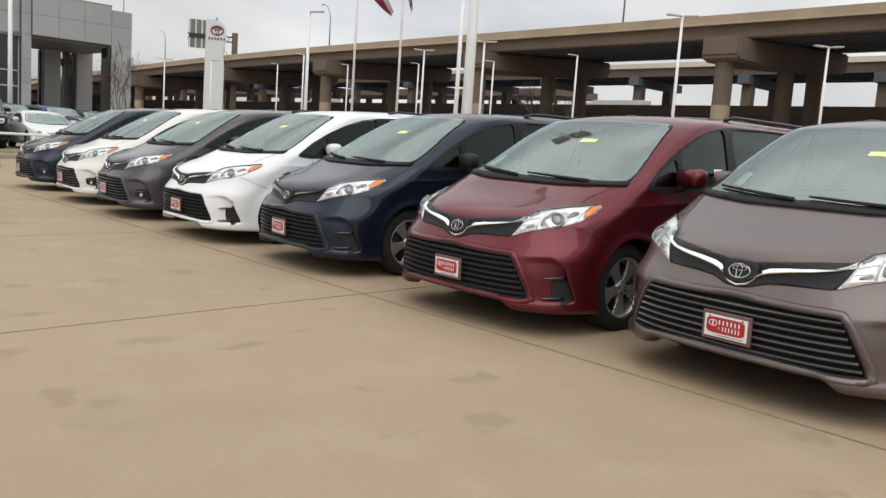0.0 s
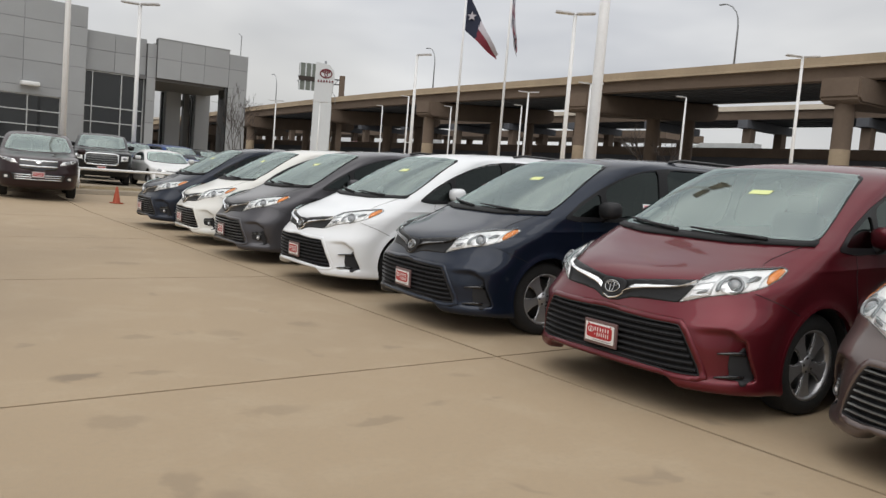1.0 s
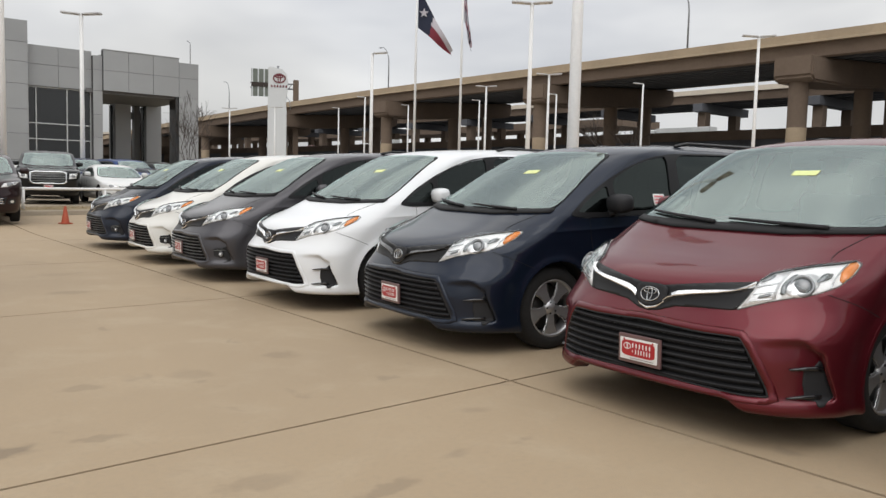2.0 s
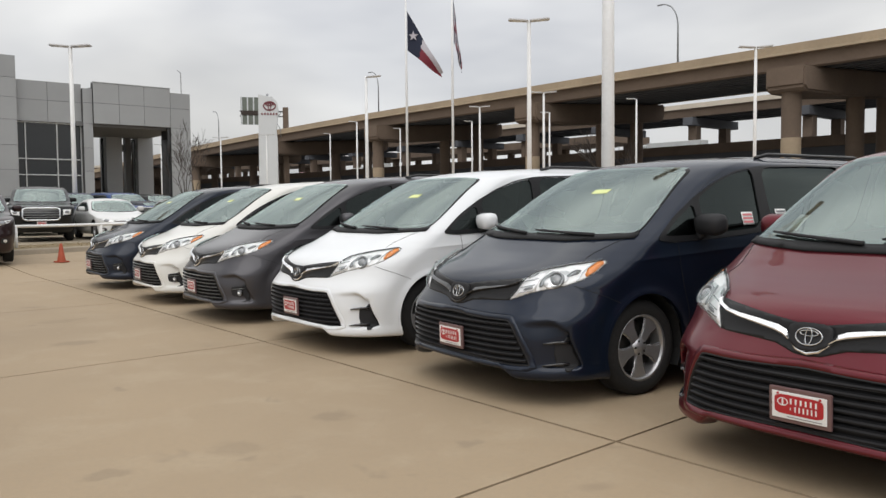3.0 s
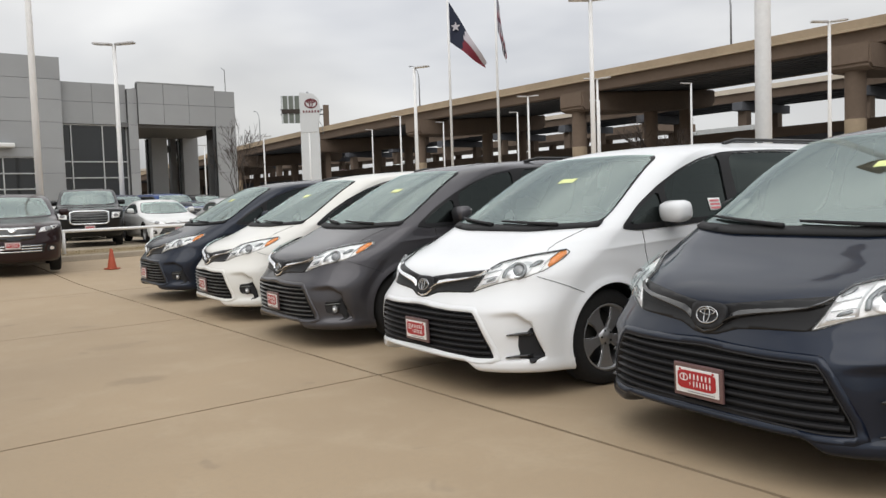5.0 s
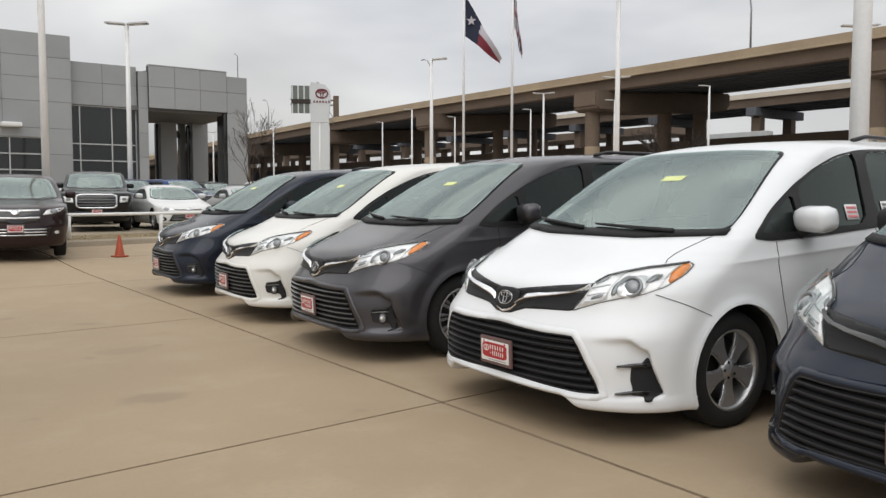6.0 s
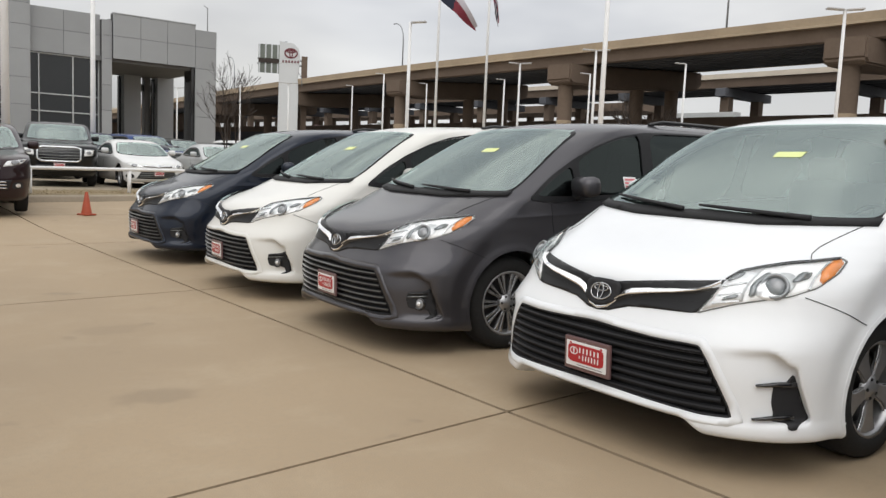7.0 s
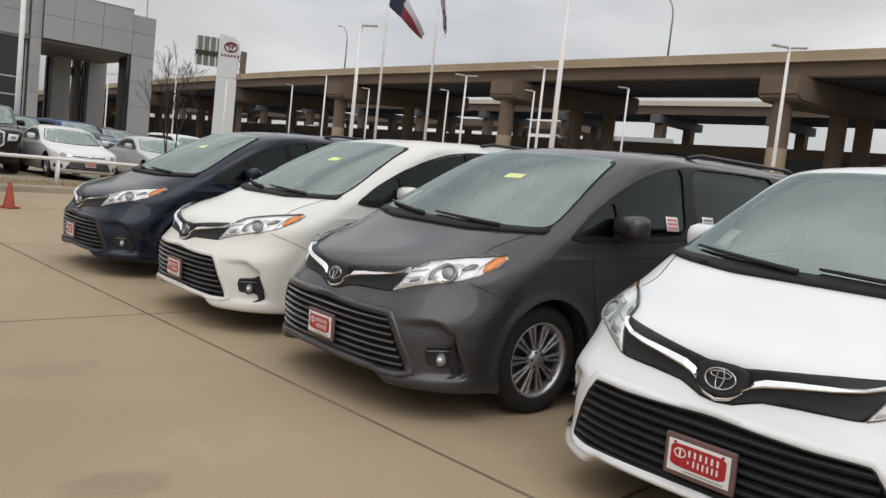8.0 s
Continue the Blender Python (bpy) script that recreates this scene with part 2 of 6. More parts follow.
def add_tube(bm, pts, radii, n=10, cap=True):
    """A round tube along pts into bm; radii: one or one a point."""
    pts = [Vector(p) for p in pts]
    if not isinstance(radii, (list, tuple)):
        radii = [radii] * len(pts)
    rings = []
    up = Vector((0, 0, 1))
    for i, p in enumerate(pts):
        d = (pts[min(i + 1, len(pts) - 1)] - pts[max(i - 1, 0)]).normalized()
        a = d.cross(up if abs(d.z) < 0.95 else Vector((1, 0, 0))).normalized()
        b = d.cross(a).normalized()
        rings.append([bm.verts.new(p + radii[i] * (math.cos(k * math.tau / n) * a + math.sin(k * math.tau / n) * b)) for k in range(n)])
    for r0, r1 in zip(rings, rings[1:]):
        for k in range(n):
            bm.faces.new((r0[k], r0[(k + 1) % n], r1[(k + 1) % n], r1[k]))
    if cap:
        bm.faces.new(rings[0][::-1])
        bm.faces.new(rings[-1])


def tube(pts, radii, n=10):
    bm = bmesh.new()
    add_tube(bm, pts, radii, n)
    bmesh.ops.recalc_face_normals(bm, faces=bm.faces)
    return bm


def add_lathe(bm, profile, n=32, m=None):
    """Turns a profile of (radius, height) points about z into bm."""
    rings, made = [], []
    for r, h in profile:
        ring = [bm.verts.new((r * math.cos(k * math.tau / n), r * math.sin(k * math.tau / n), h)) for k in range(n)] if r > 1e-5 else [bm.verts.new((0, 0, h))]
        rings.append(ring)
        made += ring
    for a, b in zip(rings, rings[1:]):
        for k in range(n):
            j = (k + 1) % n
            if len(a) == 1 and len(b) == 1:
                continue
            if len(a) == 1:
                bm.faces.new((a[0], b[j], b[k]))
            elif len(b) == 1:
                bm.faces.new((a[k], a[j], b[0]))
            else:
                bm.faces.new((a[k], a[j], b[j], b[k]))
    if m is not None:
        bmesh.ops.transform(bm, matrix=m, verts=made)


def lathe(profile, n=32, m=None):
    bm = bmesh.new()
    add_lathe(bm, profile, n, m)
    bmesh.ops.recalc_face_normals(bm, faces=bm.faces)
    return bm


def prism(poly, depth, m=None, bevel=0.0):
    """A flat polygon in x, y made depth thick along z."""
    bm = bmesh.new()
    lo = [bm.verts.new((x, y, 0)) for x, y in poly]
    hi = [bm.verts.new((x, y, depth)) for x, y in poly]
    bm.faces.new(lo[::-1])
    bm.faces.new(hi)
    for i in range(len(poly)):
        j = (i + 1) % len(poly)
        bm.faces.new((lo[i], lo[j], hi[j], hi[i]))
    bmesh.ops.recalc_face_normals(bm, faces=bm.faces)
    if bevel:
        bmesh.ops.bevel(bm, geom=list(bm.edges), offset=bevel, segments=2, affect="EDGES")
    if m is not None:
        bmesh.ops.transform(bm, matrix=m, verts=bm.verts)
    return bm


# ---------------------------------------------------------------- car bodies
from mathutils.bvhtree import BVHTree
from mathutils.geometry import delaunay_2d_cdt


def smooth_curve(xs, ys, x):
    """Monotone cubic through the points (xs, ys)."""
    xs, ys, x = np.asarray(xs, float), np.asarray(ys, float), np.asarray(x, float)
    h, dlt = np.diff(xs), np.diff(ys) / np.diff(xs)
    m = np.zeros(len(xs))
    for i in range(1, len(xs) - 1):
        if dlt[i - 1] * dlt[i] > 0:
            w1, w2 = 2 * h[i] + h[i - 1], h[i] + 2 * h[i - 1]
            m[i] = (w1 + w2) / (w1 / dlt[i - 1] + w2 / dlt[i])
    m[0], m[-1] = dlt[0], dlt[-1]
    k = np.clip(np.searchsorted(xs, x) - 1, 0, len(h) - 1)
    t = (x - xs[k]) / h[k]
    return (ys[k] * (1 + 2 * t) * (1 - t) ** 2 + m[k] * h[k] * t * (1 - t) ** 2 + ys[k + 1] * t * t * (3 - 2 * t) + m[k + 1] * h[k] * t * t * (t - 1))


def inside(poly, a, b):
    """Whether the points (a, b) lie inside a polygon."""
    poly = np.asarray(poly, float)
    a, b = np.atleast_1d(np.asarray(a, float)), np.atleast_1d(np.asarray(b, float))
    res = np.zeros(a.shape, bool)
    for (x0, y0), (x1, y1) in zip(poly, np.roll(poly, -1, 0)):
        if y0 != y1:
            res ^= ((y0 > b) != (y1 > b)) & (a < (x1 - x0) * (b - y0) / (y1 - y0) + x0)
    return res


def rounded(poly, times=2, cut=0.2):
    """Cuts a polygon's corners round."""
    pts = [Vector(p) for p in poly]
    for _ in range(times):
        out = []
        for p, q in zip(pts, pts[1:] + pts[:1]):
            out += [p.lerp(q, cut), p.lerp(q, 1 - cut)]
        pts = out
    return [(p.x, p.y) for p in pts]


def shrunk(poly, d):
    """A polygon moved inwards by d (outwards if negative)."""
    pts = [Vector(p) for p in poly]
    area = sum(p.x * q.y - q.x * p.y for p, q in zip(pts, pts[1:] + pts[:1]))
    s = 1 if area > 0 else -1
    out = []
    for a, p, q in zip(pts[-1:] + pts[:-1], pts, pts[1:] + pts[:1]):
        u, v = (p - a).normalized(), (q - p).normalized()
        n = Vector((-u.y - v.y, u.x + v.x)) * s
        if n.length > 1e-6:
            n.normalize()
            c = max(0.5, n.dot(Vector((-u.y, u.x)) * s))
            p = p + n * (d / c)
        out.append((p.x, p.y))
    return out


class Shell:
    """A car's outer skin as level outlines from sill to roof. levels: rows of z, nose x, half-width, corner depth, corner power, tail x."""

    def __init__(self, levels, spacing=0.028, side_step=0.045, front=34, snap=0.022, arches=(), crease=None, dent=None, lift=None):
        L = np.array(levels, float)
        s = np.concatenate([[0], np.cumsum(np.hypot(np.diff(L[:, 1]), np.diff(L[:, 0])) + 0.5 * np.abs(np.diff(L[:, 2])))])
        u = np.linspace(0, s[-1], int(s[-1] / spacing))
        z, xf, w, d, p, xt = [smooth_curve(s, L[:, i], u) for i in range(6)]
        nf, nr = front, 10
        ns = int((abs(L[:, 5].min()) - 0.8) / side_step)
        length = abs(L[:, 5].min())
        rings = []
        for i in range(len(u)):
            ph = math.pi / 2 * np.linspace(0, 1, nf) ** (1.5 if nf > 40 else 1.0)
            fy = w[i] * np.sin(ph) ** (2 / p[i])
            fx = xf[i] - d[i] * (1 - np.cos(ph))
            xa, dr = xf[i] - d[i], min(0.35, w[i] * 0.6)
            xb = min(xt[i] + dr, xa - 0.02)
            sx = np.linspace(xa, xb, ns + 2)[1:-1]
            sy = np.full(ns, w[i])
            pr = np.linspace(math.pi / 2, 0, nr)
            ry = w[i] * np.sin(pr) ** (2 / 3.0)
            rx = xb - (xb - xt[i]) * np.cos(pr)
            hx, hy = np.concatenate([fx, sx, rx]), np.concatenate([fy, sy, ry])
            hy = hy * (1 - 0.015 * ((hx + 0.48 * length) / (0.5 * length)) ** 2)
            if dent is not None:
                hx = hx - dent(hy, z[i]) * (hx > -0.8)
            if crease is not None:
                hy = hy + crease(hx, z[i]) * (hy > 0.6 * w[i])
            hx, hy = np.concatenate([hx, hx[-2:0:-1]]), np.concatenate([hy, -hy[-2:0:-1]])
            hz = np.full(len(hx), z[i])
            if lift is not None:
                hz = hz + lift(hx, hy, hz)
            rings.append(np.stack([hx, hy, hz], 1))
        V = np.array(rings)
        # wheel openings: pull the nearest points onto the circle
        for cx, cz, r in arches:
            dx, dz = V[..., 0] - cx, V[..., 2] - cz
            dist = np.hypot(dx, dz)
            near = (np.abs(dist - r) < snap) & (np.abs(V[..., 1]) > 0.55) & (dist > 0.01)
            f = np.where(near, r / np.maximum(dist, 0.01), 1.0)
            V[..., 0], V[..., 2] = cx + dx * f, cz + dz * f
        self.V, self.arches = V, arches
        n = V.shape[1]
        self.verts = [tuple(v) for v in V.reshape(-1, 3)]
        self.faces = [(i * n + k, i * n + (k + 1) % n, (i + 1) * n + (k + 1) % n, (i + 1) * n + k) for i in range(len(V) - 1) for k in range(n)]
        top = len(V) - 1
        self.faces.append(tuple(top * n + k for k in range(n)))
        self.tree = BVHTree.FromPolygons(self.verts, self.faces)

    def skin(self, front_holes=(), side_holes=()):
        """The skin as a bmesh, with openings cut: front_holes in (y, z), side_holes in (x, z)."""
        P = np.array(self.verts)
        C = np.array([P[list(f[:4])].mean(0) for f in self.faces])
        kill = np.zeros(len(C), bool)
        for poly in front_holes:
            kill |= inside(poly, C[:, 1], C[:, 2]) & (C[:, 0] > -2.6)
        for poly in side_holes:
            kill |= inside(poly, C[:, 0], C[:, 2]) & (np.abs(C[:, 1]) > 0.5)
        for cx, cz, r in self.arches:
            kill |= (np.hypot(C[:, 0] - cx, C[:, 2] - cz) < r) & (np.abs(C[:, 1]) > 0.5)
        bm = bmesh.new()
        vs = [bm.verts.new(v) for v in self.verts]
        for f, dead in zip(self.faces, kill):
            if not dead:
                bm.faces.new([vs[i] for i in f])
        loose = [v for v in bm.verts if not v.link_faces]
        bmesh.ops.delete(bm, geom=loose, context="VERTS")
        bmesh.ops.recalc_face_normals(bm, faces=bm.faces)
        return bm

    def hit(self, o, d):
        p, n, _, _ = self.tree.ray_cast(Vector(o), Vector(d))
        if p is None:
            p, n, _, _ = self.tree.find_nearest(Vector(o) + Vector(d) * 2.0)
        if n.dot(Vector(d)) > 0:
            n = -n
        return p, n

    def front(self, y, z):
        return self.hit((3, y, z), (-1, 0, 0))

    def side(self, sign):
        return lambda x, z: self.hit((x, 3 * sign, z), (0, -sign, 0))

    def above(self, x, y):
        return self.hit((x, y, 4), (0, 0, -1))

    def frame_at(self, p, n):
        """A pose at p whose z axis is the normal and whose y axis points up."""
        zax = n.normalized()
        xax = Vector((0, 0, 1)).cross(zax).normalized()
        m = Matrix((xax, zax.cross(xax), zax)).transposed().to_4x4()
        m.translation = p
        return m


def smooth_front(S, poly):
    """A smooth curved sheet fitted to a shell's front inside an outline, for panes of glass."""
    ys, zs = [p[0] for p in poly], [p[1] for p in poly]
    A, B = [g.ravel() for g in np.meshgrid(np.linspace(min(ys), max(ys), 41), np.linspace(min(zs), max(zs), 31))]
    keep = inside(poly, A, B)
    A, B = A[keep], B[keep]
    X = np.array([S.front(float(a), float(b))[0].x for a, b in zip(A, B)])
    z0, k = (min(zs) + max(zs)) / 2, (max(zs) - min(zs)) / 2
    powers = [(i, j) for i in (0, 2, 4, 6) for j in range(4 if i < 4 else 2)]
    coef = np.linalg.lstsq(np.stack([A ** i * ((B - z0) / k) ** j for i, j in powers], 1), X, rcond=None)[0]

    def depth(y, z):
        return float(sum(c * y ** i * ((z - z0) / k) ** j for c, (i, j) in zip(coef, powers)))

    def project(y, z):
        e = 0.004
        n = Vector((1, -(depth(y + e, z) - depth(y - e, z)) / (2 * e), -(depth(y, z + e) - depth(y, z - e)) / (2 * e))).normalized()
        return Vector((depth(y, z), y, z)), n

    return project


def pane_grid(project, half, off, nu=44, nv=26):
    """An even grid of glass inside an outline given by its half, from the bottom edge up to the top edge."""
    z0, z1 = half[0][1], half[-1][1]
    edge = [(y, z) for y, z in half if y > 0.6]
    bm = bmesh.new()
    rows = []
    for j in range(nv + 1):
        v = j / nv
        row = []
        for i in range(nu + 1):
            u = 2 * i / nu - 1
            zc = z0 + (z1 - z0) * v
            w = float(np.interp(zc, [z for _, z in edge], [y for y, _ in edge]))
            z = zc + 0.022 * u * u * (1 - v) - 0.020 * u * u * v
            p, n = project(u * (w - 0.006), z)
            row.append(bm.verts.new(p + n * off))
        rows.append(row)
    for a, b in zip(rows, rows[1:]):
        for i in range(nu):
            bm.faces.new((a[i], a[i + 1], b[i + 1], b[i]))
    bmesh.ops.recalc_face_normals(bm, faces=bm.faces)
    return bm


def drape(project, poly, off=0.003, thick=0.01, step=0.04, holes=(), relax=0):
    """A panel with the outline poly laid over a shell, off above it and thick deep."""
    loops = [list(poly)] + [list(h) for h in holes]
    pts, edges = [], []
    for loop in loops:
        first = len(pts)
        for (ax, ay), (bx, by) in zip(loop, loop[1:] + loop[:1]):
            k = max(1, int(math.hypot(bx - ax, by - ay) / step))
            pts += [Vector((ax + (bx - ax) * i / k, ay + (by - ay) * i / k)) for i in range(k)]
        edges += [(i, i + 1) for i in range(first, len(pts) - 1)] + [(len(pts) - 1, first)]
    xs, ys = [p[0] for p in poly], [p[1] for p in poly]
    gx = np.arange(min(xs) + step * 0.5, max(xs), step)
    gy = np.arange(min(ys) + step * 0.5, max(ys), step)
    if len(gx) and len(gy):
        A, B = [g.ravel() for g in np.meshgrid(gx, gy)]
        keep = inside(shrunk(poly, step * 0.35), A, B)
        for h in holes:
            keep &= ~inside(shrunk(h, -step * 0.35), A, B)
        pts += [Vector((float(a), float(b))) for a, b in zip(A[keep], B[keep])]
    vs, _, fs, _, _, _ = delaunay_2d_cdt(pts, edges, [], 0, 1e-6)
    if not fs:
        return bmesh.new()
    cen = np.array([[sum(vs[i].x for i in f) / len(f), sum(vs[i].y for i in f) / len(f)] for f in fs])
    keep = inside(poly, cen[:, 0], cen[:, 1])
    for h in holes:
        keep &= ~inside(h, cen[:, 0], cen[:, 1])
    bm = bmesh.new()
    hits = [project(v.x, v.y) for v in vs]
    bv = [bm.verts.new(p + n * off) for p, n in hits]
    nor = {v: n for v, (p, n) in zip(bv, hits)}
    for f, ok in zip(fs, keep):
        if ok:
            try:
                bm.faces.new([bv[i] for i in f])
            except ValueError:
                pass
    loose = [v for v in bm.verts if not v.link_faces]
    nor = {v: n for v, n in nor.items() if v not in set(loose)}
    bmesh.ops.delete(bm, geom=loose, context="VERTS")
    if not bm.faces:
        return bm
    bmesh.ops.recalc_face_normals(bm, faces=bm.faces)
    avg = sum((f.normal for f in bm.faces), Vector())
    if avg.dot(sum(nor.values(), Vector())) < 0:
        bmesh.ops.reverse_faces(bm, faces=bm.faces)
    rim = [e for e in bm.edges if e.is_boundary]
    rimv = {v for e in rim for v in e.verts}
    for _ in range(relax):
        bmesh.ops.smooth_vert(bm, verts=[v for v in bm.verts if v not in rimv], factor=0.5, use_axis_x=True, use_axis_y=True, use_axis_z=True)
    if thick:
        low = {v: bm.verts.new(v.co - nor[v] * thick) for v in rimv}
        for e in rim:
            f = e.link_faces[0]
            a, b = e.verts
            k = list(f.verts)
            if k[(k.index(a) + 1) % len(k)] == b:
                a, b = b, a
            bm.faces.new((a, b, low[b], low[a]))
    return bm


def strip(points, width):
    """A polygon of that width along a line of 2D points; width may be one number or one a point."""
    pts = [Vector(p) for p in points]
    ws = width if isinstance(width, (list, tuple)) else [width] * len(pts)
    left, right = [], []
    for i, p in enumerate(pts):
        d = (pts[min(i + 1, len(pts) - 1)] - pts[max(i - 1, 0)]).normalized()
        n = Vector((-d.y, d.x)) * ws[i] / 2
        left.append((p.x + n.x, p.y + n.y))
        right.append((p.x - n.x, p.y - n.y))
    return left + right[::-1]


def ridge(project, points, height, out=0.02, base=0.002):
    """A bar with a roof-shaped section laid along a line on a shell; its upper face looks to the sky. height: one number or one a point."""
    hs = height if isinstance(height, (list, tuple)) else [height] * len(points)
    bm = bmesh.new()
    up = Vector((0, 0, 1))
    rows = []
    for (a, b), h in zip(points, hs):
        p, n = project(a, b)
        rows.append([bm.verts.new(p + up * h * 0.5 + n * base), bm.verts.new(p - up * h * 0.12 + n * (base + out)), bm.verts.new(p - up * h * 0.28 + n * (base + out)), bm.verts.new(p - up * h * 0.5 + n * base)])
    for r0, r1 in zip(rows, rows[1:]):
        for k in range(3):
            bm.faces.new((r0[k], r1[k], r1[k + 1], r0[k + 1]))
    bm.faces.new(rows[0])
    bm.faces.new(rows[-1][::-1])
    bmesh.ops.recalc_face_normals(bm, faces=bm.faces)
    return bm


def smooth_part(name, bm, mat, parent, label=""):
    return part(name, bm, mat, parent, label, smooth=True)


def wheel(parent, centre, sign, style, R=0.344, rim=0.236, wide=0.225, face=None):
    """A wheel with tyre, rim, spokes and hub; its outer face looks to sign * y."""
    m = Matrix.Translation(centre) @ Euler((radians(-90 * sign), 0, 0)).to_matrix().to_4x4()
    hub = new("wheel")
    hub.parent = parent
    hub.matrix_basis = m
    h = wide / 2
    prof = [(rim - 0.004, -h + 0.02), (rim + 0.03, -h), (R - 0.035, -h), (R - 0.012, -h + 0.015), (R, -h + 0.04), (R, h - 0.04), (R - 0.012, h - 0.015), (R - 0.035, h - 0.002), (rim + 0.045, h + 0.004), (rim + 0.012, h), (rim, h - 0.012)]
    tyre = lathe(prof, 44)
    smooth_part("tyre", tyre, M["rubber"], hub)
    bm = lathe([(rim - 0.03, -h + 0.02), (rim - 0.022, h - 0.05), (rim - 0.012, h - 0.015), (rim + 0.004, h - 0.006), (rim + 0.003, h - 0.02)], 44)
    smooth_part("rim", bm, M["wheel_silver"], hub)
    smooth_part("brake_disc", lathe([(0, h - 0.10), (rim - 0.05, h - 0.10), (rim - 0.05, h - 0.11)], 28), M["brake"], hub)
    smooth_part("wheel_well", lathe([(0, -h + 0.05), (rim - 0.028, -h + 0.05)], 24), M["wheel_dark"], hub)
    top = h - 0.02
    if style == "multi":
        for k in range(10):
            for side in (-1, 1):
                a = k * math.tau / 10 + side * 0.105
                bm = prism([(0.052, -0.008), (0.13, -0.008), (rim - 0.03, -0.014), (rim - 0.004, -0.024), (rim - 0.004, 0.024), (rim - 0.03, 0.014), (0.13, 0.008), (0.052, 0.008)], 0.024, Matrix.Rotation(a, 4, "Z") @ Matrix.Translation((0, 0, top - 0.034)), 0.004)
                part("spoke", bm, M["wheel_bright"], hub)
        part("spoke_back", lathe([(0.045, top - 0.06), (rim - 0.02, top - 0.055)], 32), M["wheel_dark"], hub)
    else:
        for k in range(5):
            a = k * math.tau / 5 + 0.31
            at = Matrix.Rotation(a, 4, "Z")
            bm = prism([(0.045, -0.030), (0.085, -0.036), (0.14, -0.044), (0.19, -0.066), (rim - 0.004, -0.098), (rim + 0.001, 0.0), (rim - 0.004, 0.098), (0.19, 0.066), (0.14, 0.044), (0.085, 0.036), (0.045, 0.030)], 0.030, at @ Matrix.Translation((0, 0, top - 0.040)), 0.007)
            sp = part("spoke", bm, M["wheel_silver"], hub)
            for sd in (-1, 1):
                edge = [(0.085, sd * 0.036), (0.14, sd * 0.044), (0.19, sd * 0.066), (rim - 0.014, sd * 0.092)]
                smooth_part("spoke_edge", tube([at @ Vector((x, y, top - 0.022)) for x, y in edge], [0.004, 0.007, 0.008, 0.006], 6), M["wheel_bright"], hub)
    smooth_part("hub_cap", lathe([(0, top + 0.004), (0.022, top + 0.003), (0.028, top - 0.004), (0.064, top - 0.010), (0.068, top - 0.04)], 24), M["wheel_silver"], hub)
    for k in range(5):
        a = k * math.tau / 5
        part("lug_nut", lathe([(0, top - 0.002), (0.008, top - 0.002), (0.009, top - 0.02)], 8, Matrix.Translation((0.048 * math.cos(a), 0.048 * math.sin(a), 0))), M["wheel_dark"], hub)
    return hub


def oval(cx, cy, rx, ry, n=28):
    return [(cx + rx * math.cos(k * math.tau / n), cy + ry * math.sin(k * math.tau / n)) for k in range(n)]


def flat_panel(parent, name, poly, mat, m, z, depth, label="", holes=()):
    """A small flat piece in the plane of m, at height z above it."""
    bm = drape(lambda a, b: (Vector((a, b, z)), Vector((0, 0, 1))), poly, 0, depth, 0.06, holes)
    bmesh.ops.transform(bm, matrix=m, verts=bm.verts)
    return part(name, bm, mat, parent, label)


def dealer_plate(parent, m):
    """A red and white dealer plate in a dark red frame; its lettering as plain bars."""
    fr = part("plate_holder", box((0, 0, 0.006), (0.325, 0.180, 0.02), 0.006), M["plate_frame"], parent, "dark red plate frame")
    fr.matrix_basis = m @ Matrix.Scale(0.94, 4)
    I = Matrix.Identity(4)
    pl = part("number_plate", box((0, 0, 0.019), (0.285, 0.135, 0.006), 0.002), M["paper_white"], fr, "white and red dealer plate")
    flat_panel(pl, "plate_field", rounded([(-0.127, -0.043), (0.127, -0.043), (0.127, 0.055), (-0.127, 0.055)], 2, 0.12), M["plate_red"], I, 0.0245, 0.002)
    # two lines of lettering as upright bars, and a thin line below the field
    for x0, x1, y0, y1, count in ((-0.044, 0.112, 0.012, 0.040, 6), (-0.020, 0.108, -0.026, 0.002, 6), (-0.044, -0.030, -0.018, -0.006, 1)):
        w = (x1 - x0) / count
        for k in range(count):
            a = x0 + w * k
            flat_panel(pl, "plate_bar", [(a, y0), (a + w * 0.36, y0), (a + w * 0.36, y1), (a, y1)], M["paper_white"], I, 0.0262, 0.001)
    flat_panel(pl, "plate_line", [(-0.06, -0.058), (0.12, -0.058), (0.12, -0.054), (-0.06, -0.054)], M["print_grey"], I, 0.0245, 0.001)
    flat_panel(pl, "plate_mark", oval(-0.083, 0.018, 0.029, 0.021), M["paper_white"], I, 0.0262, 0.001, holes=[oval(-0.083, 0.018, 0.0235, 0.0155)])
    flat_panel(pl, "plate_mark_bar", oval(-0.083, 0.018, 0.005, 0.018), M["paper_white"], I, 0.0262, 0.001)
    for x in (-0.11, 0.11):
        smooth_part("screw", lathe([(0, 0.027), (0.006, 0.026), (0.007, 0.02)], 10, Matrix.Translation((x, 0.058, 0))), M["plate_red"], fr)
    return fr


